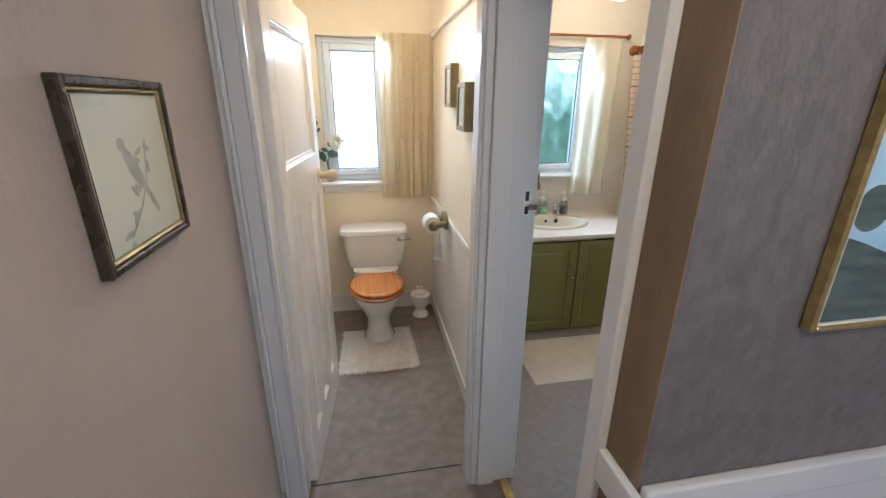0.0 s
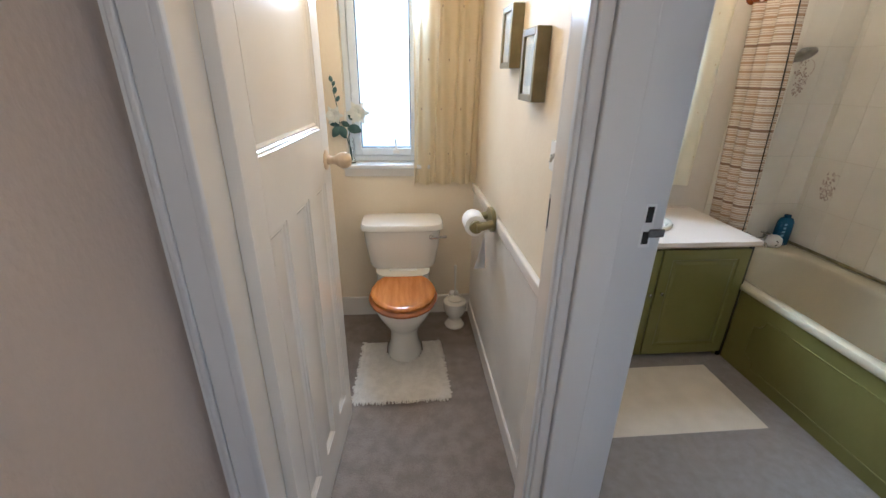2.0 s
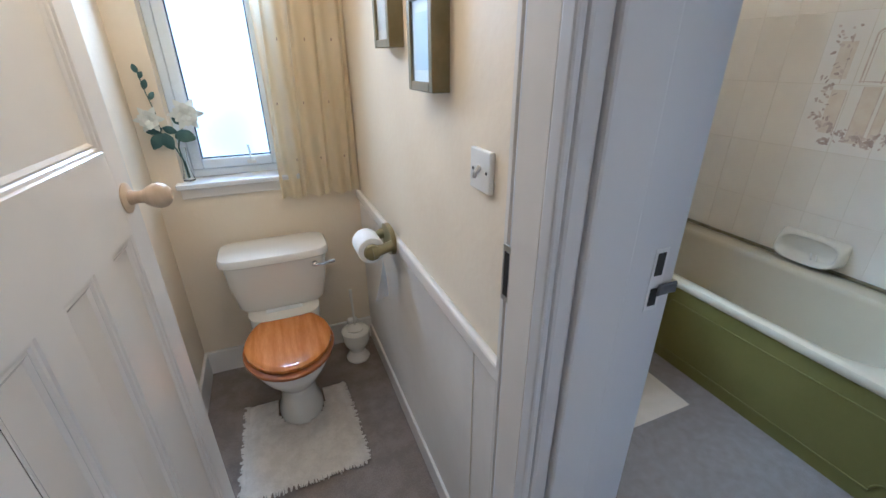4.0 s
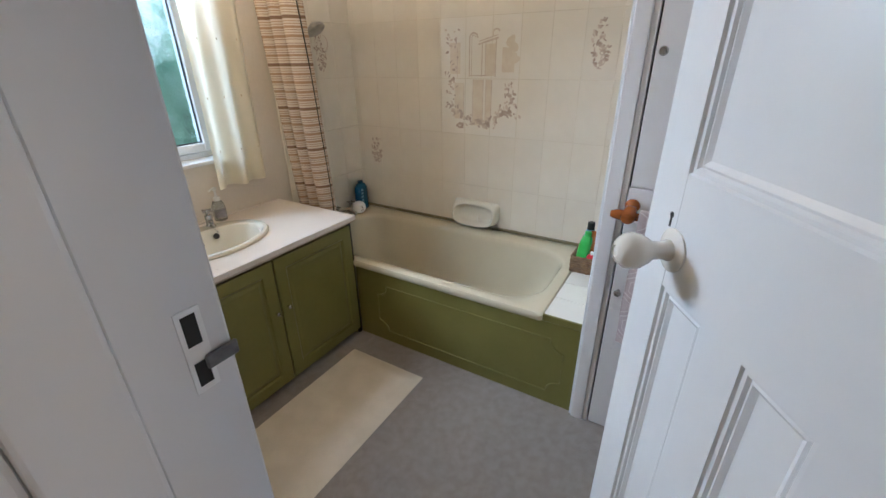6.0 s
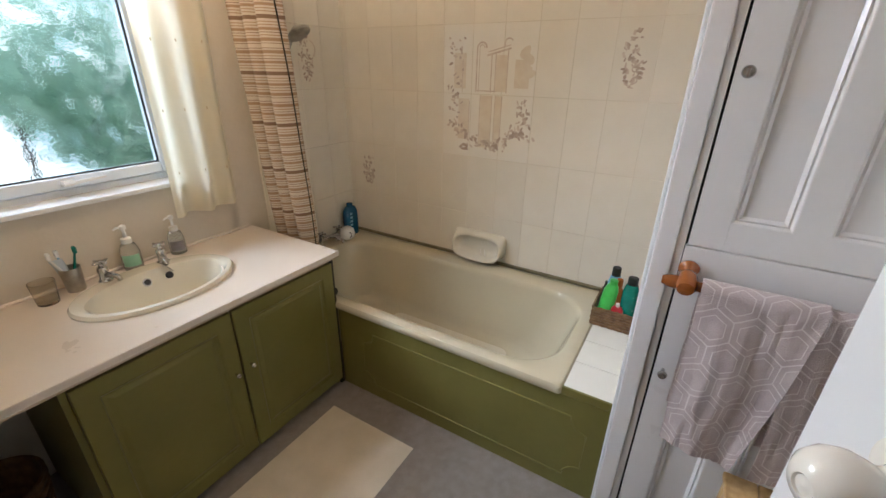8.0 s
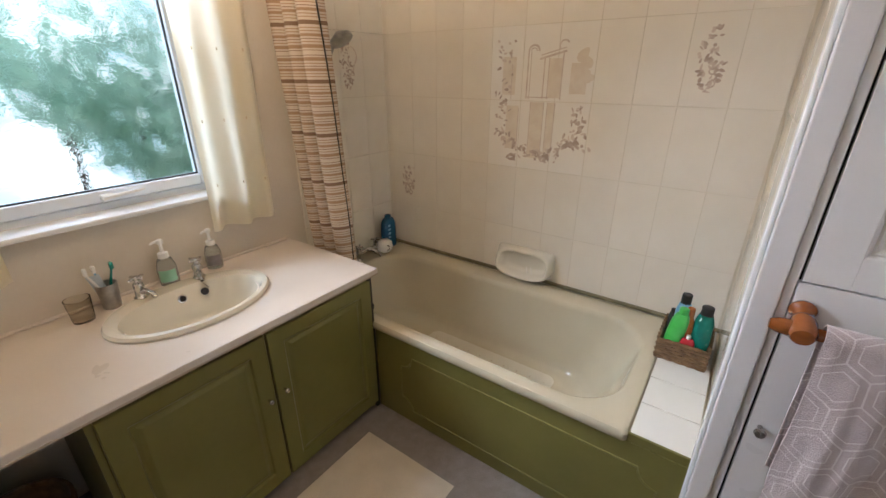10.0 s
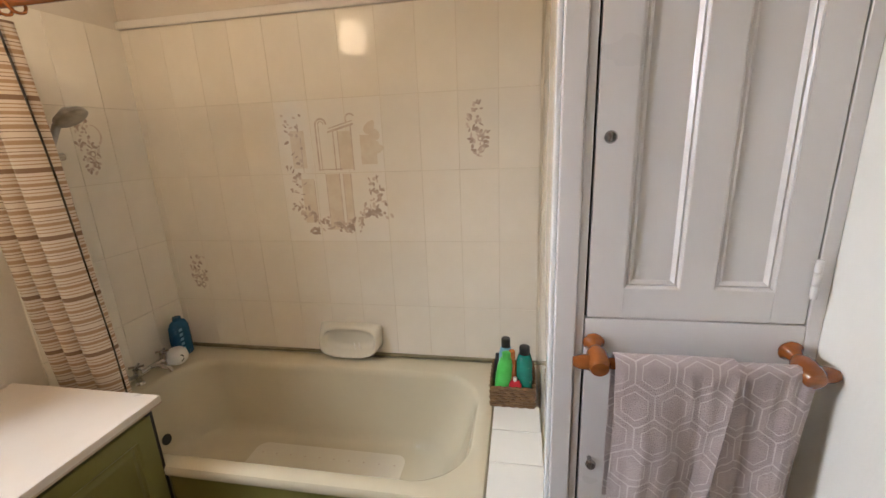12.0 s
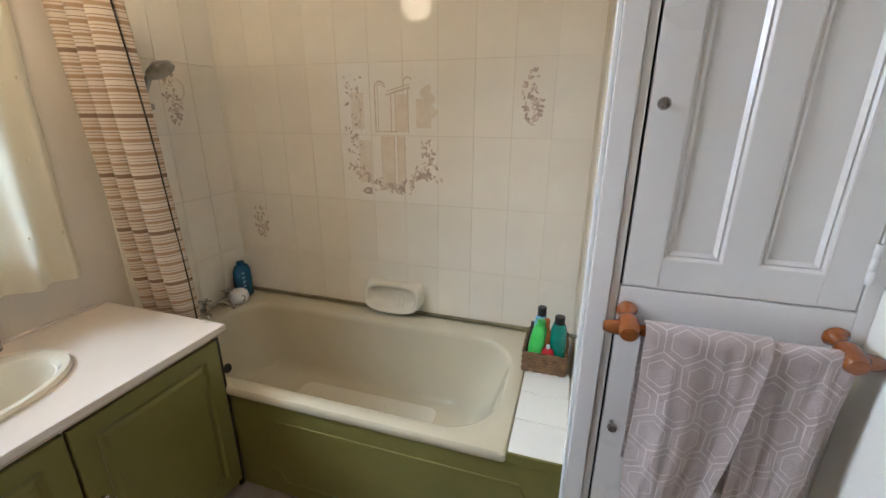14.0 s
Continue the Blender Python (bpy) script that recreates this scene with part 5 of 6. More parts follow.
# towel rail of turned wood
tr = thing("towel_rail", "varnished turned wooden towel rail on the cupboard", "towel rail", m=Matrix.Translation((CUP, 0.83, 1.06)))
RX, RZ = 1.925, 1.048
part("rail", tube([(RX, 1.110, RZ), (RX, 1.090, RZ), (RX, 0.60, RZ), (RX, 0.575, RZ)], [0.011, 0.014, 0.014, 0.011], 14), "turned", tr, smooth=True)
for y in (1.052, 0.618):
    prof = [(0.024, 0.0), (0.026, 0.006), (0.018, 0.014), (0.014, 0.030), (0.022, 0.042), (0.026, 0.056), (0.026, 0.090), (0.020, 0.102), (0.004, 0.106)]
    br = part("bracket", lathe(prof, axis((CUP - 0.001, y, RZ + 0.018), (-1, 0, -0.22)), 20), "turned", tr, smooth=True)
    part("collar", lathe([(0.015, -0.012), (0.022, -0.008), (0.024, 0.0), (0.022, 0.008), (0.015, 0.012)], axis((RX, y, RZ), (0, 1, 0)), 18), "turned", br, smooth=True)
    part("end_cap", lathe([(0.016, 0.0), (0.019, 0.010), (0.017, 0.030), (0.012, 0.042), (0.003, 0.045)], axis((RX, y + (0.013 if y > 0.8 else -0.013), RZ), (0, 1 if y > 0.8 else -1, 0)), 18), "turned", br, smooth=True)


def towel(name, label, y0, y1, front, back, off, seed):
    t = thing(name, label, "towel", "towels on the rail")
    r = 0.019 + off
    total = front + back + math.pi * r

    def fn(u, v):
        s = v * total
        y = y0 + (y1 - y0) * u
        wv = noise.noise(Vector((u * 3.2 + seed, s * 2.0, seed))) * 0.016
        if s < front:
            d = front - s
            x = RX - r - 0.010 * min(1, d * 4) + wv * min(1, d * 5) + 0.006 * math.sin(u * 9 + seed) * min(1, d * 3)
            z = RZ - d
            y += 0.018 * noise.noise(Vector((s * 3, u, seed + 4))) * min(1, d * 3) + 0.13 * d * u * u
            x += 0.007 * noise.noise(Vector((u * 9 + seed, s * 5, 2))) + 0.003 * noise.noise(Vector((u * 22, s * 14 + seed, 5)))
            x += (0.012 if seed > 2 else -0.008) * min(1, d * 8) * (1 - u if seed > 2 else u)
            z += 0.03 * d * (u - 0.5) * (1 if seed > 2 else -1)
        elif s < front + math.pi * r:
            a = (s - front) / r
            x, z = RX - r * math.cos(a), RZ + r * math.sin(a)
        else:
            d = s - front - math.pi * r
            x, z = RX + r + 0.004 * math.sin(u * 7), RZ - d
        return Vector((x, y, z)), (u * abs(y1 - y0), s)
    bm = cloth(bmesh.new(), fn, 34, 90)
    thicken(bm, 0.004)
    part("cloth", bm, "towel", t, smooth=True)
    return t


towel("towel", "greyish pink hand towel with white trellis pattern", 1.018, 0.765, 0.50, 0.40, 0.007, 1.3)
towel("towel", "greyish pink folded towel with white trellis pattern", 0.790, 0.606, 0.52, 0.44, 0.0, 3.7)

# low pine stool beside the cupboard
st = thing("stool", "light pine stool with plank sides", "stool", m=Matrix.Translation((1.83, 0.70, 0)))
for k in range(3):
    part("plank", box(1.70, 1.95, 0.575 + 0.085 * k, 0.657 + 0.085 * k, 0.455, 0.475, 0.003), "rawpine", st)
for x in (1.715, 1.918):
    for y in (0.585, 0.792):
        part("leg", box(x, x + 0.025, y, y + 0.03, 0.004, 0.455, 0.003), "rawpine", st)
for z in (0.38, 0.12):
    part("rail", box(1.722, 1.936, 0.806, 0.818, z, z + 0.06, 0.002), "rawpine", st)
    part("rail", box(1.720, 1.732, 0.615, 0.792, z, z + 0.06, 0.002), "rawpine", st)

# ---------------------------------------------------------------- shower
sh = thing("shower", "chrome hand shower on a riser rail", "shower", m=Matrix.Translation((2.42, 3.05, 1.5)))
part("riser", tube([(2.345, BACK - 0.045, 0.95), (2.345, BACK - 0.045, 1.70)], 0.010, 12), "chrome", sh, smooth=True)
for z in (0.97, 1.70):
    part("rail_foot", tube([(2.345, BACK, z), (2.345, BACK - 0.05, z)], [0.018, 0.013], 12), "chrome", sh, smooth=True)
part("holder", tube([(2.330, BACK - 0.05, 1.56), (2.350, BACK - 0.055, 1.56), (2.400, BACK - 0.06, 1.56)], [0.014, 0.018, 0.014], 12), "chrome", sh, smooth=True)
part("handset", tube([(2.340, BACK - 0.075, 1.52), (2.346, BACK - 0.085, 1.60), (2.365, BACK - 0.11, 1.675), (2.390, BACK - 0.14, 1.715)], [0.011, 0.013, 0.014, 0.02], 14), "steel", sh, smooth=True)
part("rose", lathe([(0.015, -0.028), (0.038, -0.013), (0.058, 0.0), (0.059, 0.014), (0.050, 0.019), (0.003, 0.020)], axis((2.390, BACK - 0.15, 1.712), (0.1, -0.55, -0.85)), 24), "steel", sh, smooth=True)
hose = [(2.340, BACK - 0.072, 1.51), (2.300, BACK - 0.075, 1.30), (2.29, BACK - 0.08, 1.0), (2.33, BACK - 0.09, 0.76), (2.36, BACK - 0.10, 0.62), (2.400, BACK - 0.09, 0.56), (2.47, BACK - 0.075, 0.55)]
part("hose", tube(hose, 0.0085, 8), "steel", sh, smooth=True)

sr = thing("shower_rail", "turned wooden shower curtain pole with rings", "curtain pole", m=Matrix.Translation((2.10, 2.2, 2.0)))
part("pole", tube([(2.10, 1.17, 2.0), (2.10, BACK - 0.005, 2.0)], 0.016, 14), "turned", sr, smooth=True)
part("wall_boss", lathe([(0.036, 0.0), (0.038, 0.010), (0.026, 0.022), (0.030, 0.035), (0.020, 0.05)], axis((2.10, BACK, 2.0), (0, -1, 0)), 20), "turned", sr, smooth=True)
for k in range(8):
    y = 2.66 + 0.05 * k
    part("ring", tube([(2.10 + 0.027 * math.cos(t), y + 0.006 * math.sin(t), 1.994 + 0.027 * math.sin(t)) for t in [2 * math.pi * i / 20 for i in range(21)]], 0.0045, 6), "turned", sr, smooth=True)

sc = thing("shower_curtain", "brown and tan striped shower curtain, gathered", "shower curtain", m=Matrix.Translation((2.10, 2.8, 1.2)))


def sc_fn(u, v):
    z = 1.965 - 1.56 * v
    ya, yb = 2.73 - 0.02 * v, 3.05 - 0.06 * v
    y = ya + (yb - ya) * u
    ph = u * 3.4 * 2 * math.pi
    amp = 0.052 + 0.008 * math.sin(v * 4) - 0.016 * v
    x = 2.105 + amp * math.sin(ph + 0.7 * math.sin(v * 2.4)) + 0.02 * v + 0.008 * noise.noise(Vector((u * 4, v * 3, 7)))
    y += 0.022 * math.cos(ph * 1.0 + v)
    return Vector((x + 0.03 * v, y, z)), (u * 1.1, v * 1.56)


part("fabric", cloth(bmesh.new(), sc_fn, 90, 60), "stripe", sc, smooth=True)
# dark tube added along the cloth as the shadow of a fold gap
part("fold_shadow", tube([sc_fn(0.0, k / 40)[0] + Vector((-0.008, -0.009, 0)) for k in range(41)], 0.0034, 8), "frame_dark", sc, "dark brown tube standing for the shadow in a fold", True)

# ---------------------------------------------------------------- bottles on the bath


def bottle(name, label, x, y, z, a, b, h, material, cap_mat, cat="bottle", lean=(0, 0), cap_h=0.03, flip=False, group=""):
    t = thing(name, label, cat, group, m=Matrix.Translation((x, y, z)))

    def ring(k, s, n=20):
        return [p + Vector((lean[0] * k, lean[1] * k, 0)) for p in oval(x, y, a * s, b * s, z + k * h, n, 2.6)]
    part("bottle", loft(bmesh.new(), [ring(0.0, 0.9), ring(0.02, 1.0), ring(0.5, 1.02), ring(0.8, 0.96), ring(0.93, 0.72), ring(0.96, 0.5)]), material, t, smooth=True)
    top = Vector((x + lean[0], y + lean[1], z + h))
    if cap_mat:
        r = min(a, b) * 0.62
        part("cap", lathe([(r, -0.05 * h), (r, cap_h * 0.9), (r * 0.85, cap_h), (0.002, cap_h)], Matrix.Translation(top), 18), cap_mat, t, smooth=True)
    return t


bb = bottle("shower_gel", "deep blue bottle of shower gel with pale lettering", 2.735, 3.012, 0.502, 0.056, 0.033, 0.205, "blue_bottle", "blue_bottle", cap_h=0.012)
for k in range(5):
    part("lettering", box(2.700, 2.720, 2.9775, 2.9785, 0.545 + 0.026 * k, 0.559 + 0.026 * k), "sky_bottle", bb, "pale letter strokes")
rd = thing("bath_toy", "white rounded container with a black curl mark", "container", m=Matrix.Translation((2.655, 2.975, 0.502)))
part("body", lathe([(0.034, 0.0), (0.046, 0.011), (0.051, 0.034), (0.046, 0.060), (0.030, 0.076), (0.004, 0.080)], Matrix.Translation((2.655, 2.975, 0.502)), 24), "white_plastic", rd, smooth=True)
part("mark", tube([(2.633 + 0.012 * math.cos(t), 2.9265 + 0.003 * abs(math.sin(t)), 0.540 + 0.016 * math.sin(t)) for t in [radians(a) for a in range(-100, 120, 22)]], 0.003, 6), "rubber", rd, "black curl mark")

bk = thing("wicker_basket", "brown wicker basket holding bath bottles", "basket", m=Matrix.Translation((2.56, 1.25, 0.502)))
x0, x1, y0, y1, z0 = 2.490, 2.700, 1.172, 1.345, 0.5015
part("base", box(x0 + 0.004, x1 - 0.004, y0 + 0.004, y1 - 0.004, z0, z0 + 0.006), "wicker", bk)
for k in range(7):
    z = z0 + 0.006 + 0.013 * k
    h = 0.008 * (1 if k % 2 else -1)
    loop = []
    for cx, cy, dx, dy, m_ in ((x0, y0, 1, 0, 14), (x1, y0, 0, 1, 10), (x1, y1, -1, 0, 14), (x0, y1, 0, -1, 10)):
        ln_ = (x1 - x0) if dx else (y1 - y0)
        for i in range(m_):
            s = i / m_
            w = 0.0025 * math.sin(i * math.pi + (math.pi if k % 2 else 0) + 0.5 * math.pi)
            loop.append((cx + dx * ln_ * s - dy * w, cy + dy * ln_ * s + dx * w, z))
    loop.append(loop[0])
    part("strand", tube(loop, 0.0068, 6), "wicker", bk)
for x in [x0 + (x1 - x0) * i / 7 for i in range(8)]:
    for y in (y0, y1):
        part("stake", tube([(x, y, z0), (x, y, z0 + 0.093)], 0.0035, 6), "wicker", bk)
G = "bottles in the basket"
bottle("shampoo_bottle", "bright green tube of shower gel", 2.524, 1.306, 0.509, 0.028, 0.032, 0.200, "green_bottle", "green_bottle", lean=(0.010, -0.022), cap_h=0.014, group=G)
bottle("shampoo_bottle", "amber bottle with brown cap", 2.548, 1.262, 0.509, 0.026, 0.022, 0.182, "amber_bottle", "amber_bottle", cap_h=0.034, group=G)
bottle("shampoo_bottle", "teal green bottle with dark cap", 2.552, 1.211, 0.509, 0.042, 0.034, 0.212, "teal_bottle", "rubber", cap_h=0.024, group=G)
bottle("shampoo_bottle", "light blue bottle with black cap", 2.600, 1.288, 0.509, 0.034, 0.030, 0.215, "sky_bottle", "rubber", cap_h=0.030, group=G)
bottle("shampoo_bottle", "small red and white bottle", 2.508, 1.248, 0.509, 0.013, 0.026, 0.108, "red_bottle", "label_white", cap_h=0.010, group=G)
bottle("shampoo_bottle", "dark bottle with black top", 2.650, 1.325, 0.509, 0.026, 0.015, 0.130, "rubber", "rubber", cap_h=0.012, group=G)

# ---------------------------------------------------------------- mat, pull cord, lamps
bm = bmesh.new()
NX, NY = 48, 26
x0, x1, y0, y1 = 1.002, 1.855, 1.890, 2.372
vs = [[bm.verts.new((x0 + (x1 - x0) * i / NX, y0 + (y1 - y0) * j / NY,
                     0.0055 + 0.008 * min(1, 8 * min(i / NX * 2, (1 - i / NX) * 2, j / NY, 1 - j / NY)) + 0.0015 * noise.noise(Vector((i * 0.5, j * 0.5, 2)))))
       for j in range(NY + 1)] for i in range(NX + 1)]
for i in range(NX):
    for j in range(NY):
        bm.faces.new((vs[i][j], vs[i + 1][j], vs[i + 1][j + 1], vs[i][j + 1]))
solo("bath_mat", bm, "mat_cream", "flat cream cotton bath mat on the carpet", "bath mat", smooth=True)

pc = thing("light_pull_cord", "white ceiling pull cord with a brown wooden bell handle", "pull cord", m=Matrix.Translation((0.745, 1.535, CEIL)))
PX, PY = 0.745, 1.535
part("cord", tube([(PX, PY, CEIL), (PX, PY, 1.34)], 0.0013, 6), "white_plastic", pc)
part("handle", lathe([(0.004, 1.352), (0.010, 1.348), (0.012, 1.335), (0.009, 1.325), (0.012, 1.315), (0.017, 1.298), (0.020, 1.288), (0.015, 1.284), (0.003, 1.285)], Matrix.Translation((PX, PY, 0)), 20), "turned", pc, smooth=True)
part("ceiling_box", lathe([(0.035, CEIL - 0.025), (0.042, CEIL - 0.018), (0.042, CEIL)], Matrix.Translation((PX, PY, 0)), 20), "white_plastic", pc, smooth=True)


def ceiling_lamp(name, label, x, y):
    l = thing(name, label, "ceiling lamp", m=Matrix.Translation((x, y, CEIL)))
    part("rose", lathe([(0.060, CEIL - 0.02), (0.062, CEIL - 0.004), (0.062, CEIL)], Matrix.Translation((x, y, 0)), 24), "white_plastic", l, smooth=True)
    g = part("globe", lathe([(0.045, CEIL - 0.02), (0.075, CEIL - 0.045), (0.098, CEIL - 0.09), (0.105, CEIL - 0.14), (0.094, CEIL - 0.19), (0.062, CEIL - 0.225), (0.003, CEIL - 0.238)], Matrix.Translation((x, y, 0)), 28), "globe", l, "lit opal glass globe", True)
    g.visible_shadow = False
    return l


ceiling_lamp("ceiling_lamp", "lit opal glass globe on the bathroom ceiling", 1.55, 2.43)
ceiling_lamp("ceiling_lamp", "lit opal glass globe on the toilet ceiling", 0.10, 2.10)
ceiling_lamp("ceiling_lamp", "lit opal glass globe on the landing ceiling", 0.35, -0.50)

# rail above the tiles
solo("picture_rail_bathroom", box(TILE - 0.018, TILE + 0.006, 1.134, BACK, 2.115, 2.150, 0.006, 2), "gloss_warm", "painted rail above the tiles", "picture rail", kind="structure")

# ---------------------------------------------------------------- landing pictures


def bar_frame(bm, plane, p0, p1, a0, a1, z0, z1, w, sign):
    """Frame bars on plane x or y."""
    for c in ((a0, a0 + w, z0, z1), (a1 - w, a1, z0, z1), (a0 + w, a1 - w, z0, z0 + w), (a0 + w, a1 - w, z1 - w, z1)):
        if plane == "x":
            add_box(bm, p0, p1, c[0], c[1], c[2], c[3], 0.003)
        else:
            add_box(bm, c[0], c[1], p0, p1, c[2], c[3], 0.003)
    return bm


bpic = thing("bird_picture", "dark framed print of a bird on a twig behind glass", "picture")
X = LEFT
ya, yb, za, zb = 0.604, 0.915, 1.352, 1.652
part("frame", bar_frame(bmesh.new(), "x", X, X + 0.020, ya, yb, za, zb, 0.014, 1), "frame_dark", bpic, "dark brown outer frame")
part("slip", bar_frame(bmesh.new(), "x", X, X + 0.016, ya + 0.014, yb - 0.014, za + 0.014, zb - 0.014, 0.008, 1), "gilt", bpic, "dull gilt inner slip")
part("print_paper", box(X + 0.006, X + 0.010, ya + 0.025, yb - 0.025, za + 0.025, zb - 0.025), "paper", bpic)


def flat(pts):
    bm = bmesh.new()
    vs_ = [bm.verts.new(p) for p in pts]
    bm.faces.new(vs_)
    return bm


def blob(cy, cz, a, b, rot, n=18):
    r = radians(rot)
    return [(X + 0.0105, cy + a * math.cos(t) * math.cos(r) - b * math.sin(t) * math.sin(r), cz + a * math.cos(t) * math.sin(r) + b * math.sin(t) * math.cos(r))
            for t in [2 * math.pi * k / n for k in range(n)]]


# plain bird shape: body, head, tail
cy, cz = 0.755, 1.505
part("bird_shape", flat(blob(cy, cz, 0.046, 0.016, -58)), "ink", bpic, "faded grey bird")
part("bird_head", flat([(p[0] + 0.0002, p[1], p[2]) for p in blob(cy - 0.026, cz + 0.043, 0.013, 0.011, 20)]), "ink", bpic)
part("bird_tail", flat([(X + 0.0107, cy + 0.014, cz - 0.034), (X + 0.0107, cy + 0.050, cz - 0.092), (X + 0.0107, cy + 0.060, cz - 0.084), (X + 0.0107, cy + 0.026, cz - 0.026)]), "ink", bpic)
rnd = random.Random(9)
part("twig", tube([(X + 0.0105, 0.70, 1.395), (X + 0.0105, 0.745, 1.43), (X + 0.0105, 0.785, 1.475), (X + 0.0105, 0.81, 1.55)], 0.0016, 5), "ink", bpic)
for k in range(12):
    t = k / 11
    py, pz = 0.70 + 0.105 * t + rnd.uniform(-0.02, 0.02), 1.385 + 0.165 * t + rnd.uniform(-0.02, 0.02)
    part("leaf_shape", flat([(p[0] + 0.0003 + 0.00004 * k, p[1], p[2]) for p in blob(py, pz, rnd.uniform(0.009, 0.017), 0.0055, rnd.uniform(0, 180), 10)]), "ink", bpic)
part("glazing", box(X + 0.013, X + 0.015, ya + 0.025, yb - 0.025, za + 0.025, zb - 0.025), "glass", bpic).visible_shadow = False

pic = thing("landing_picture", "gilt framed picture on the grey wall with a window reflection painted behind its glass", "picture")
Y = 0.42
part("frame", bar_frame(bmesh.new(), "y", Y - 0.022, Y, 0.745, 1.20, 1.272, 1.80, 0.010, 1), "gilt", pic, "dull gilt frame")
part("slip", bar_frame(bmesh.new(), "y", Y - 0.019, Y - 0.004, 0.755, 1.19, 1.282, 1.79, 0.004, 1), "paper_white", pic, "thin pale inner slip")
# blue ground and ribbed shapes are a window reflection painted under the glass
part("print", box(0.757, 1.188, Y - 0.012, Y - 0.006, 1.284, 1.788), "sky_reflection", pic, "pale blue sky reflection painted on the print")
ring = [(0.795 + 0.034 * math.cos(t), 1.474 + 0.036 * math.sin(t)) for t in [2 * math.pi * k / 24 for k in range(24)]]
for k, pts in enumerate(([(0.760, 1.286), (1.186, 1.286), (1.186, 1.375), (0.98, 1.378), (0.87, 1.395), (0.80, 1.420), (0.760, 1.432)], ring,
                         [(0.805, 1.528), (0.90, 1.512), (1.186, 1.52), (1.186, 1.76), (0.93, 1.70), (0.845, 1.635)])):
    part("reflection_shape", flat([(x, Y - 0.0123 - 0.0001 * k, z) for x, z in pts]), "teal_reflection", pic, "dark ribbed shape of the painted window reflection")
part("glazing", box(0.759, 1.186, Y - 0.0152, Y - 0.0135, 1.286, 1.786), "glass", pic).visible_shadow = False

# ---------------------------------------------------------------- garden seen through the glass
gw = thing("garden_hedge", "tall green hedge outside the bathroom window", "hedge", m=Matrix.Translation((2.2, 4.6, -3.0)))
rnd = random.Random(21)
verts, faces = [], []
for i in range(9000):
    u, h = rnd.uniform(-1, 1), rnd.random()
    x = 2.55 + 1.35 * u
    top = 2.20 + 0.45 * noise.noise(Vector((x * 1.3, 4.0, 0))) - 0.5 * max(0, 1.6 - x)
    z = 0.2 + (top - 0.2) * h
    if z < 1.75 - 1.1 * (x - 1.2) + rnd.gauss(0, 0.1):
        continue
    if rnd.random() < 0.95 * max(0.0, min(1.0, (z - 1.35) / 0.75)):
        continue
    y = 4.75 + rnd.uniform(-0.35, 0.35)
    d = Vector((rnd.gauss(0, 1), rnd.gauss(0, 1) - 0.8, rnd.gauss(0, 1))).normalized()
    s = d.orthogonal().normalized() * rnd.uniform(0.018, 0.035)
    l = d.cross(s).normalized() * rnd.uniform(0.05, 0.09)
    c = Vector((x, y, z))
    k = len(verts)
    verts += [c - l, c + s, c + l, c - s]
    faces.append((k, k + 1, k + 2, k + 3))
me = bpy.data.meshes.new("leaves")
me.from_pydata(verts, [], faces)
me.transform(INV[gw.name])
me.materials.append(M["hedge"])
lv = new("foliage", me)
lv.parent = gw
tagged(lv, "dense green foliage", kind="stuff")
for k in range(6):
    x = 1.6 + 0.4 * k
    part("stem", tube([(x, 4.75, -3.0), (x + 0.05, 4.75, -1.0), (x + 0.1, 4.75, 1.2)], [0.05, 0.04, 0.02], 8), "bark", gw)

solo("backdrop", box(-30, 34, 18.0, 18.2, -4, 18), "backdrop", "bright overcast haze beyond the garden", "backdrop", kind="structure")

# ---------------------------------------------------------------- wall tiles
TW, THT = 0.1713, 0.3275
ROW = [0.452, 0.7795, 1.107, 1.4345, 1.762, 2.0895]
COL0 = 1.324 - TW


def tile_mesh(name, w, h, ax):
    g = 0.0008
    bm_ = bmesh.new()
    if ax == "x":
        add_box(bm_, -0.006, 0.0, g, w - g, g, h - g, 0.0009)
    else:
        add_box(bm_, g, w - g, -0.006 if ax == "y" else 0.0, 0.0 if ax == "y" else 0.006, g, h - g, 0.0009)
    me_ = bpy.data.meshes.new(name)
    bm_.to_mesh(me_)
    bm_.free()
    me_.materials.append(M["tile"])
    return me_


CACHE = {}


def put_tile(parent, ax, p, w, h):
    key = (ax, round(w, 4), round(h, 4))
    if key not in CACHE:
        CACHE[key] = tile_mesh("tile", w, h, ax)
    ob = new("tile", CACHE[key])
    ob.parent = parent
    ob.location = Vector(p)


rng = random.Random(3)
tw = thing("tiling_bath_wall", "cream glazed wall tiles along the bath", "wall tiles", kind="structure")
part("grout", box(TILE + 0.0015, TILE + 0.006, 1.134, BACK, 0.495, 2.115), "grout", tw)
for r_ in range(5):
    za, zb = max(ROW[r_], 0.500), min(ROW[r_ + 1], 2.113)
    if r_ == 4:
        zb = 2.113
    y = COL0
    while y < BACK - 0.01:
        a, b = max(y, 1.135), min(y + TW, BACK - 0.001)
        if b - a > 0.01:
            put_tile(tw, "x", (TILE + 0.006 + rng.uniform(-0.0004, 0.0004), a, za), b - a, zb - za)
        y += TW
te = thing("tiling_window_wall", "cream glazed wall tiles at the tap end", "wall tiles", kind="structure")
part("grout", box(2.155, TILE, BACK - 0.003, BACK, 0.495, 2.115), "grout", te)
for r_ in range(5):
    za, zb = max(ROW[r_], 0.500), min(ROW[r_ + 1], 2.113) if r_ < 4 else 2.113
    for k in range(4):
        put_tile(te, "y", (TILE - (k + 1) * TW, BACK - 0.002, za), TW, zb - za)
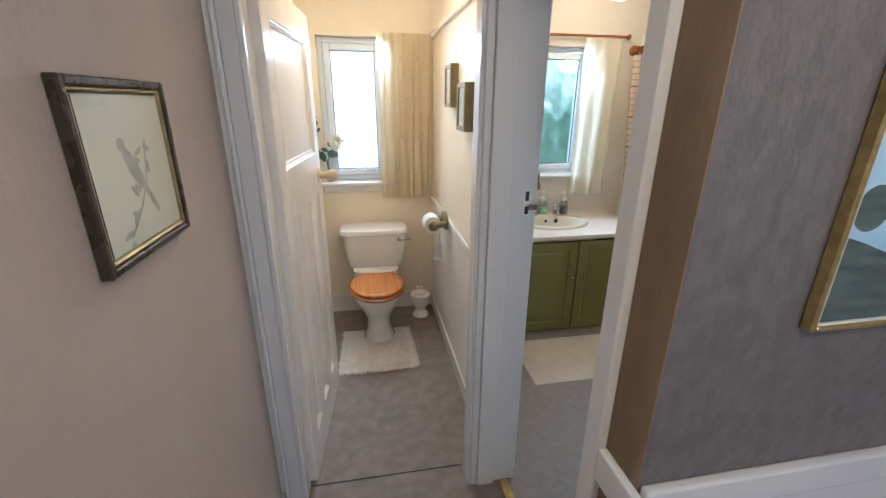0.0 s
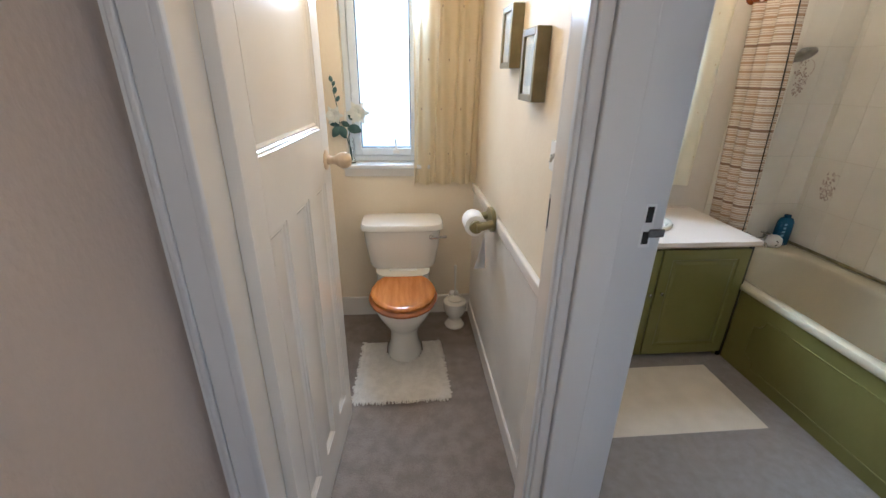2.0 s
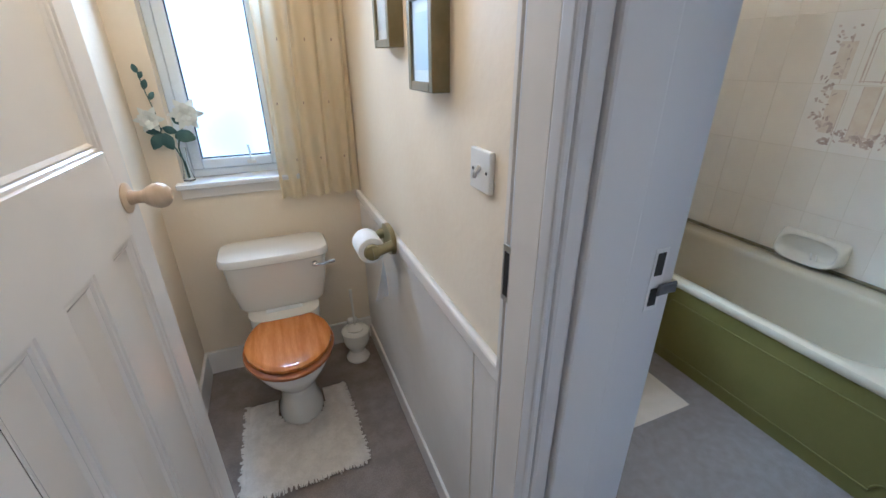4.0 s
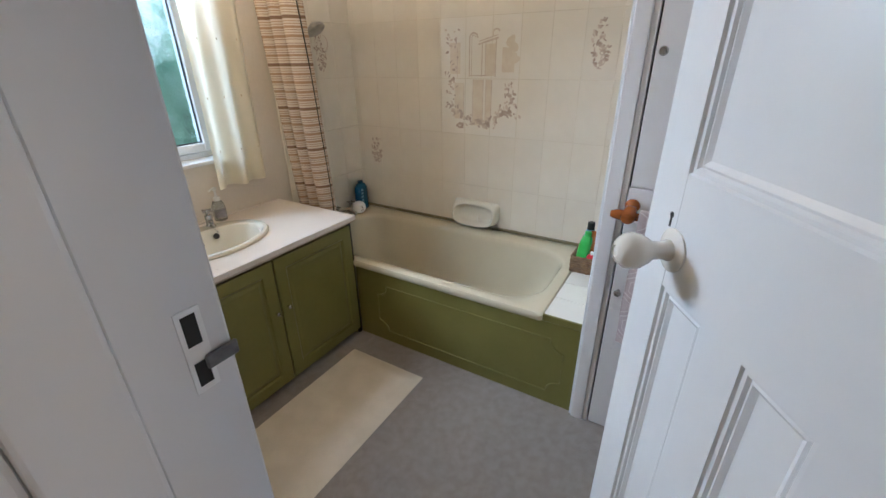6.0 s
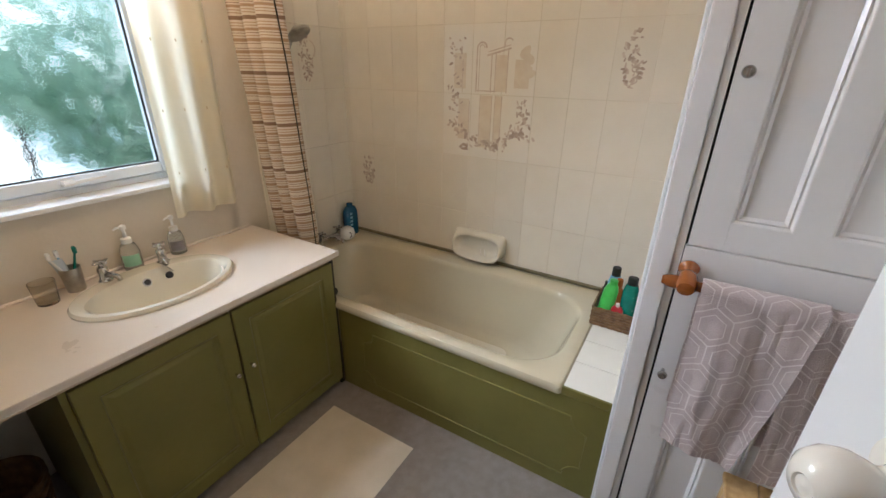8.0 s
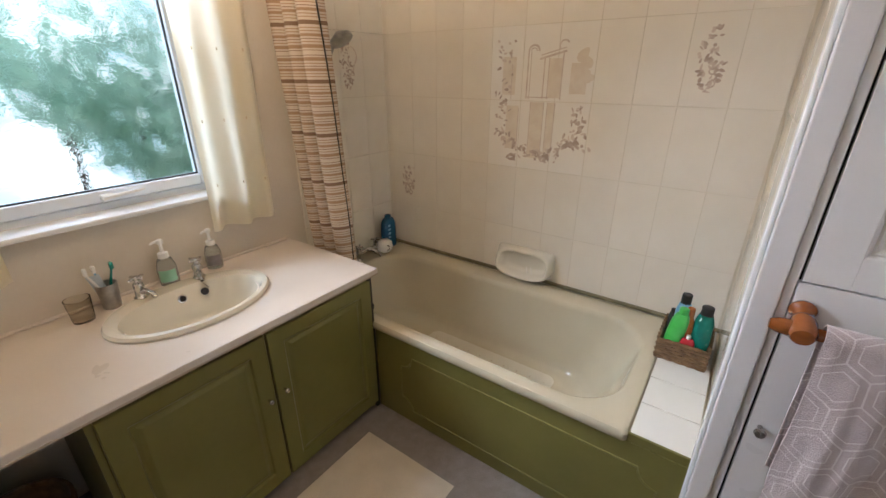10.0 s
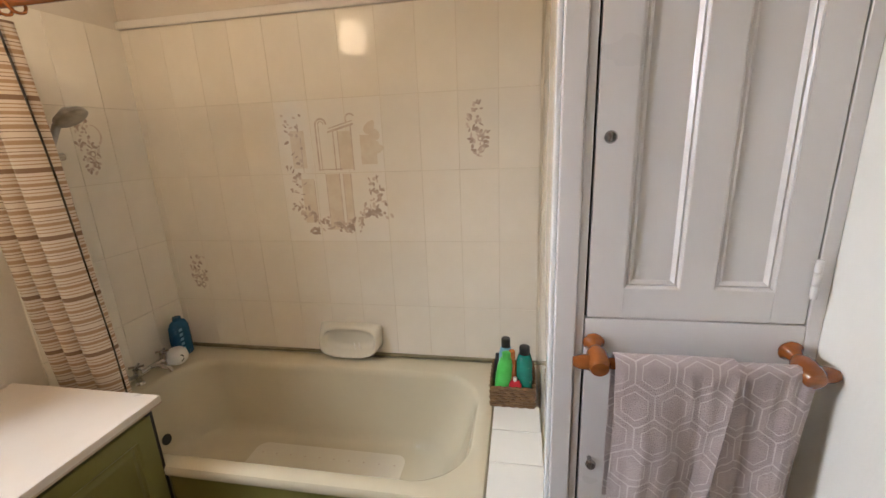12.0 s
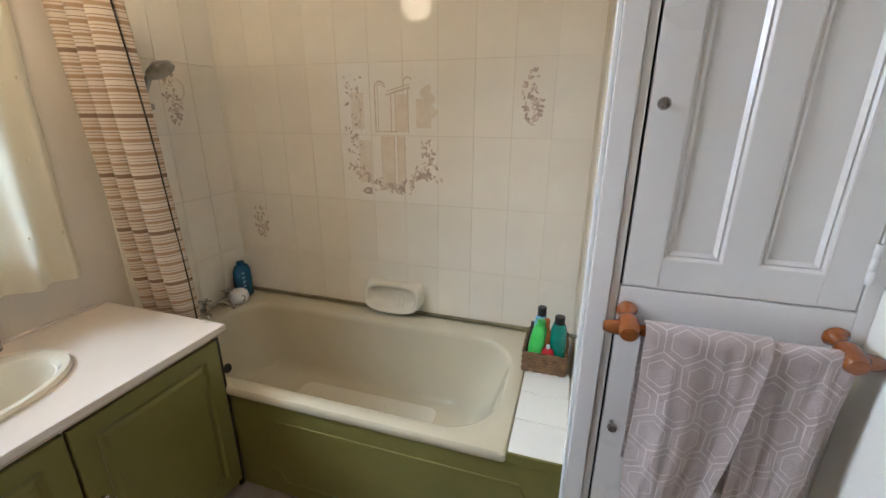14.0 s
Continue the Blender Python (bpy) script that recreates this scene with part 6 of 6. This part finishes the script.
ts = thing("tiling_cupboard_side", "cream glazed wall tiles on the cupboard side", "wall tiles", kind="structure")
part("grout", box(CUP + 0.055, TILE, 1.134, 1.137, 0.495, 2.115), "grout", ts)
for r_ in range(5):
    za, zb = max(ROW[r_], 0.503), min(ROW[r_ + 1], 2.113) if r_ < 4 else 2.113
    for k in range(5):
        a = max(TILE - (k + 1) * TW, CUP + 0.056)
        put_tile(ts, "yn", (a, 1.136, za), TILE - k * TW - a, zb - za)


# ---------------------------------------------------------------- faded decorations fired into the tiles
def leafpts(cy, cz, l, w, rot, n=8):
    r = radians(rot)
    out = []
    for k in range(n):
        t = 2 * math.pi * k / n
        a, b = l * math.cos(t), w * math.sin(t) * (1 - 0.3 * math.cos(t))
        out.append((cy + a * math.cos(r) - b * math.sin(r), cz + a * math.sin(r) + b * math.cos(r)))
    return out


def decor(name, label, to3d, strokes, leaves, pale, wash):
    d = thing(name, label, "tile decoration", kind="structure")
    layer = [0.0]

    def emit(nm, polys, material):
        bm_ = bmesh.new()
        for poly in polys:
            layer[0] += 0.0000008
            bm_.faces.new([bm_.verts.new(to3d(a, b, 0.0003 + layer[0])) for a, b in poly])
        tagged(part(nm, bm_, material, d), kind="stuff")
    for nm, polys, material in (("milky_ground", wash, "motif_wash"), ("column", pale, "motif_pale"), ("stroke", strokes, "motif_mid"), ("leaf", leaves, "motif")):
        if polys:
            emit(nm, polys, material)


def bar(a, b, w):
    d = Vector((b[0] - a[0], b[1] - a[1]))
    n_ = Vector((-d.y, d.x)).normalized() * w / 2
    return [(a[0] - n_.x, a[1] - n_.y), (b[0] - n_.x, b[1] - n_.y), (b[0] + n_.x, b[1] + n_.y), (a[0] + n_.x, a[1] + n_.y)]


def arc(cy, cz, r, a0, a1, w, n=8):
    pts = [(cy + r * math.cos(radians(a0 + (a1 - a0) * k / n)), cz + r * math.sin(radians(a0 + (a1 - a0) * k / n))) for k in range(n + 1)]
    return [bar(p, q_, w) for p, q_ in zip(pts, pts[1:])]


rg = random.Random(17)
wash, strokes, leaves, pale = [], [], [], []
# garden arch with columns among leaves, on three tiles by two: y falls to the viewer's right
for c_ in range(3):
    for r_ in range(2):
        ya_, za_ = 1.324 + TW * (3 + c_), ROW[2 + r_]
        wash.append([(ya_ + TW - 0.002, za_ + 0.002), (ya_ + 0.002, za_ + 0.002), (ya_ + 0.002, za_ + THT - 0.002), (ya_ + TW - 0.002, za_ + THT - 0.002)])


def panel_(y0_, y1_, z0_, z1_):
    return [(y0_, z0_), (y1_, z0_), (y1_, z1_), (y0_, z1_)]


pale += [panel_(2.130, 2.060, 1.165, 1.43), panel_(2.045, 2.005, 1.18, 1.43), panel_(2.255, 2.190, 1.20, 1.41), panel_(2.285, 2.215, 1.46, 1.63),
         panel_(2.050, 1.985, 1.45, 1.62), panel_(1.945, 1.870, 1.47, 1.60)]
pale += [leafpts(1.905 + rg.gauss(0, 0.02), 1.55 + rg.gauss(0, 0.05), 0.035, 0.022, rg.uniform(0, 180), 10) for k in range(5)]
for y, z0_, z1_, w in ((2.154, 1.445, 1.655, 0.007), (2.140, 1.445, 1.650, 0.004), (2.072, 1.445, 1.625, 0.006), (2.050, 1.445, 1.628, 0.004), (1.985, 1.445, 1.65, 0.006),
                       (2.128, 1.17, 1.43, 0.004), (2.060, 1.19, 1.43, 0.005), (2.042, 1.20, 1.43, 0.004), (2.005, 1.20, 1.43, 0.005), (2.235, 1.44, 1.60, 0.004), (2.190, 1.21, 1.40, 0.004)):
    strokes.append(bar((y, z0_), (y, z1_), w))
strokes += arc(2.128, 1.652, 0.026, 5, 180, 0.009) + arc(2.128, 1.652, 0.014, 5, 180, 0.004) + arc(1.985, 1.672, 0.022, -40, 150, 0.007)
strokes += [bar((2.098, 1.618), (1.972, 1.650), 0.009), bar((2.092, 1.634), (1.975, 1.664), 0.005), bar((2.160, 1.452), (2.040, 1.452), 0.005)]
for k in range(190):
    t = rg.random()
    if t < 0.32:
        y, z = 2.288 + rg.gauss(0, 0.020) - 0.03 * rg.random(), rg.uniform(1.26, 1.70)
    elif t < 0.80:
        w_ = rg.random()
        y, z = 2.285 - 0.40 * w_, 1.185 + 0.10 * (2 * w_ - 1) ** 2 + rg.gauss(0, 0.020)
    else:
        y, z = 1.885 + rg.gauss(0, 0.022), rg.uniform(1.22, 1.42)
    leaf_ = leafpts(y, z, rg.uniform(0.005, 0.015), rg.uniform(0.003, 0.008), rg.uniform(0, 360))
    (leaves if rg.random() < 0.5 else strokes).append(leaf_)
for y, z in ((2.205, 1.165), (2.215, 1.155), (2.055, 1.170), (2.035, 1.160), (2.02, 1.185), (1.93, 1.235), (1.905, 1.255), (1.895, 1.235), (1.885, 1.33)):
    leaves += [leafpts(y + rg.gauss(0, 0.010), z + rg.gauss(0, 0.010), rg.uniform(0.011, 0.019), rg.uniform(0.006, 0.010), rg.uniform(0, 360)) for k in range(3)]
decor("tile_mural", "faded brown garden arch and leaves fired on six tiles", lambda a, b, o: Vector((TILE - o, a, b)), strokes, leaves, pale, wash)


def spray(name, label, to3d, h, seed):
    rg_ = random.Random(seed)
    lv_, st_ = [], []
    for k in range(9):
        a0, a1 = -50 + 14 * k, -36 + 14 * k
        st_ += arc(0.012, h * 0.18, h * 0.20 - 0.0006 * k, a0, a1 + 2, 0.010 - 0.0007 * k, 2)
    for k in range(90):
        t, r_ = rg_.uniform(0, 2 * math.pi), math.sqrt(rg_.random())
        a, b = 0.048 * r_ * math.cos(t) - 0.008, h * 0.47 * r_ * math.sin(t)
        if a > 0.018 and b > 0:
            continue
        p = leafpts(a, b, rg_.uniform(0.005, 0.013), rg_.uniform(0.003, 0.007), rg_.uniform(0, 360))
        (lv_ if rg_.random() < 0.45 else st_).append(p)
    for k in range(2):
        lv_ += arc(0.004 + 0.004 * k, -0.035 - 0.045 * k, 0.012, 0, 360, 0.005)
    decor(name, label, to3d, st_, lv_, [], [])


spray("tile_spray", "faded brown flower spray fired on one tile", lambda a, b, o: Vector((TILE - o, 1.405 - a, 1.600 + b)), 0.25, 4)
spray("tile_spray", "very faded flower spray fired on one tile", lambda a, b, o: Vector((TILE - o, 2.905 - a, 0.945 + b)), 0.22, 6)
spray("tile_spray", "faded brown flower spray behind the shower", lambda a, b, o: Vector((2.56 + a, BACK - 0.008 - o, 1.600 + b)), 0.25, 8)
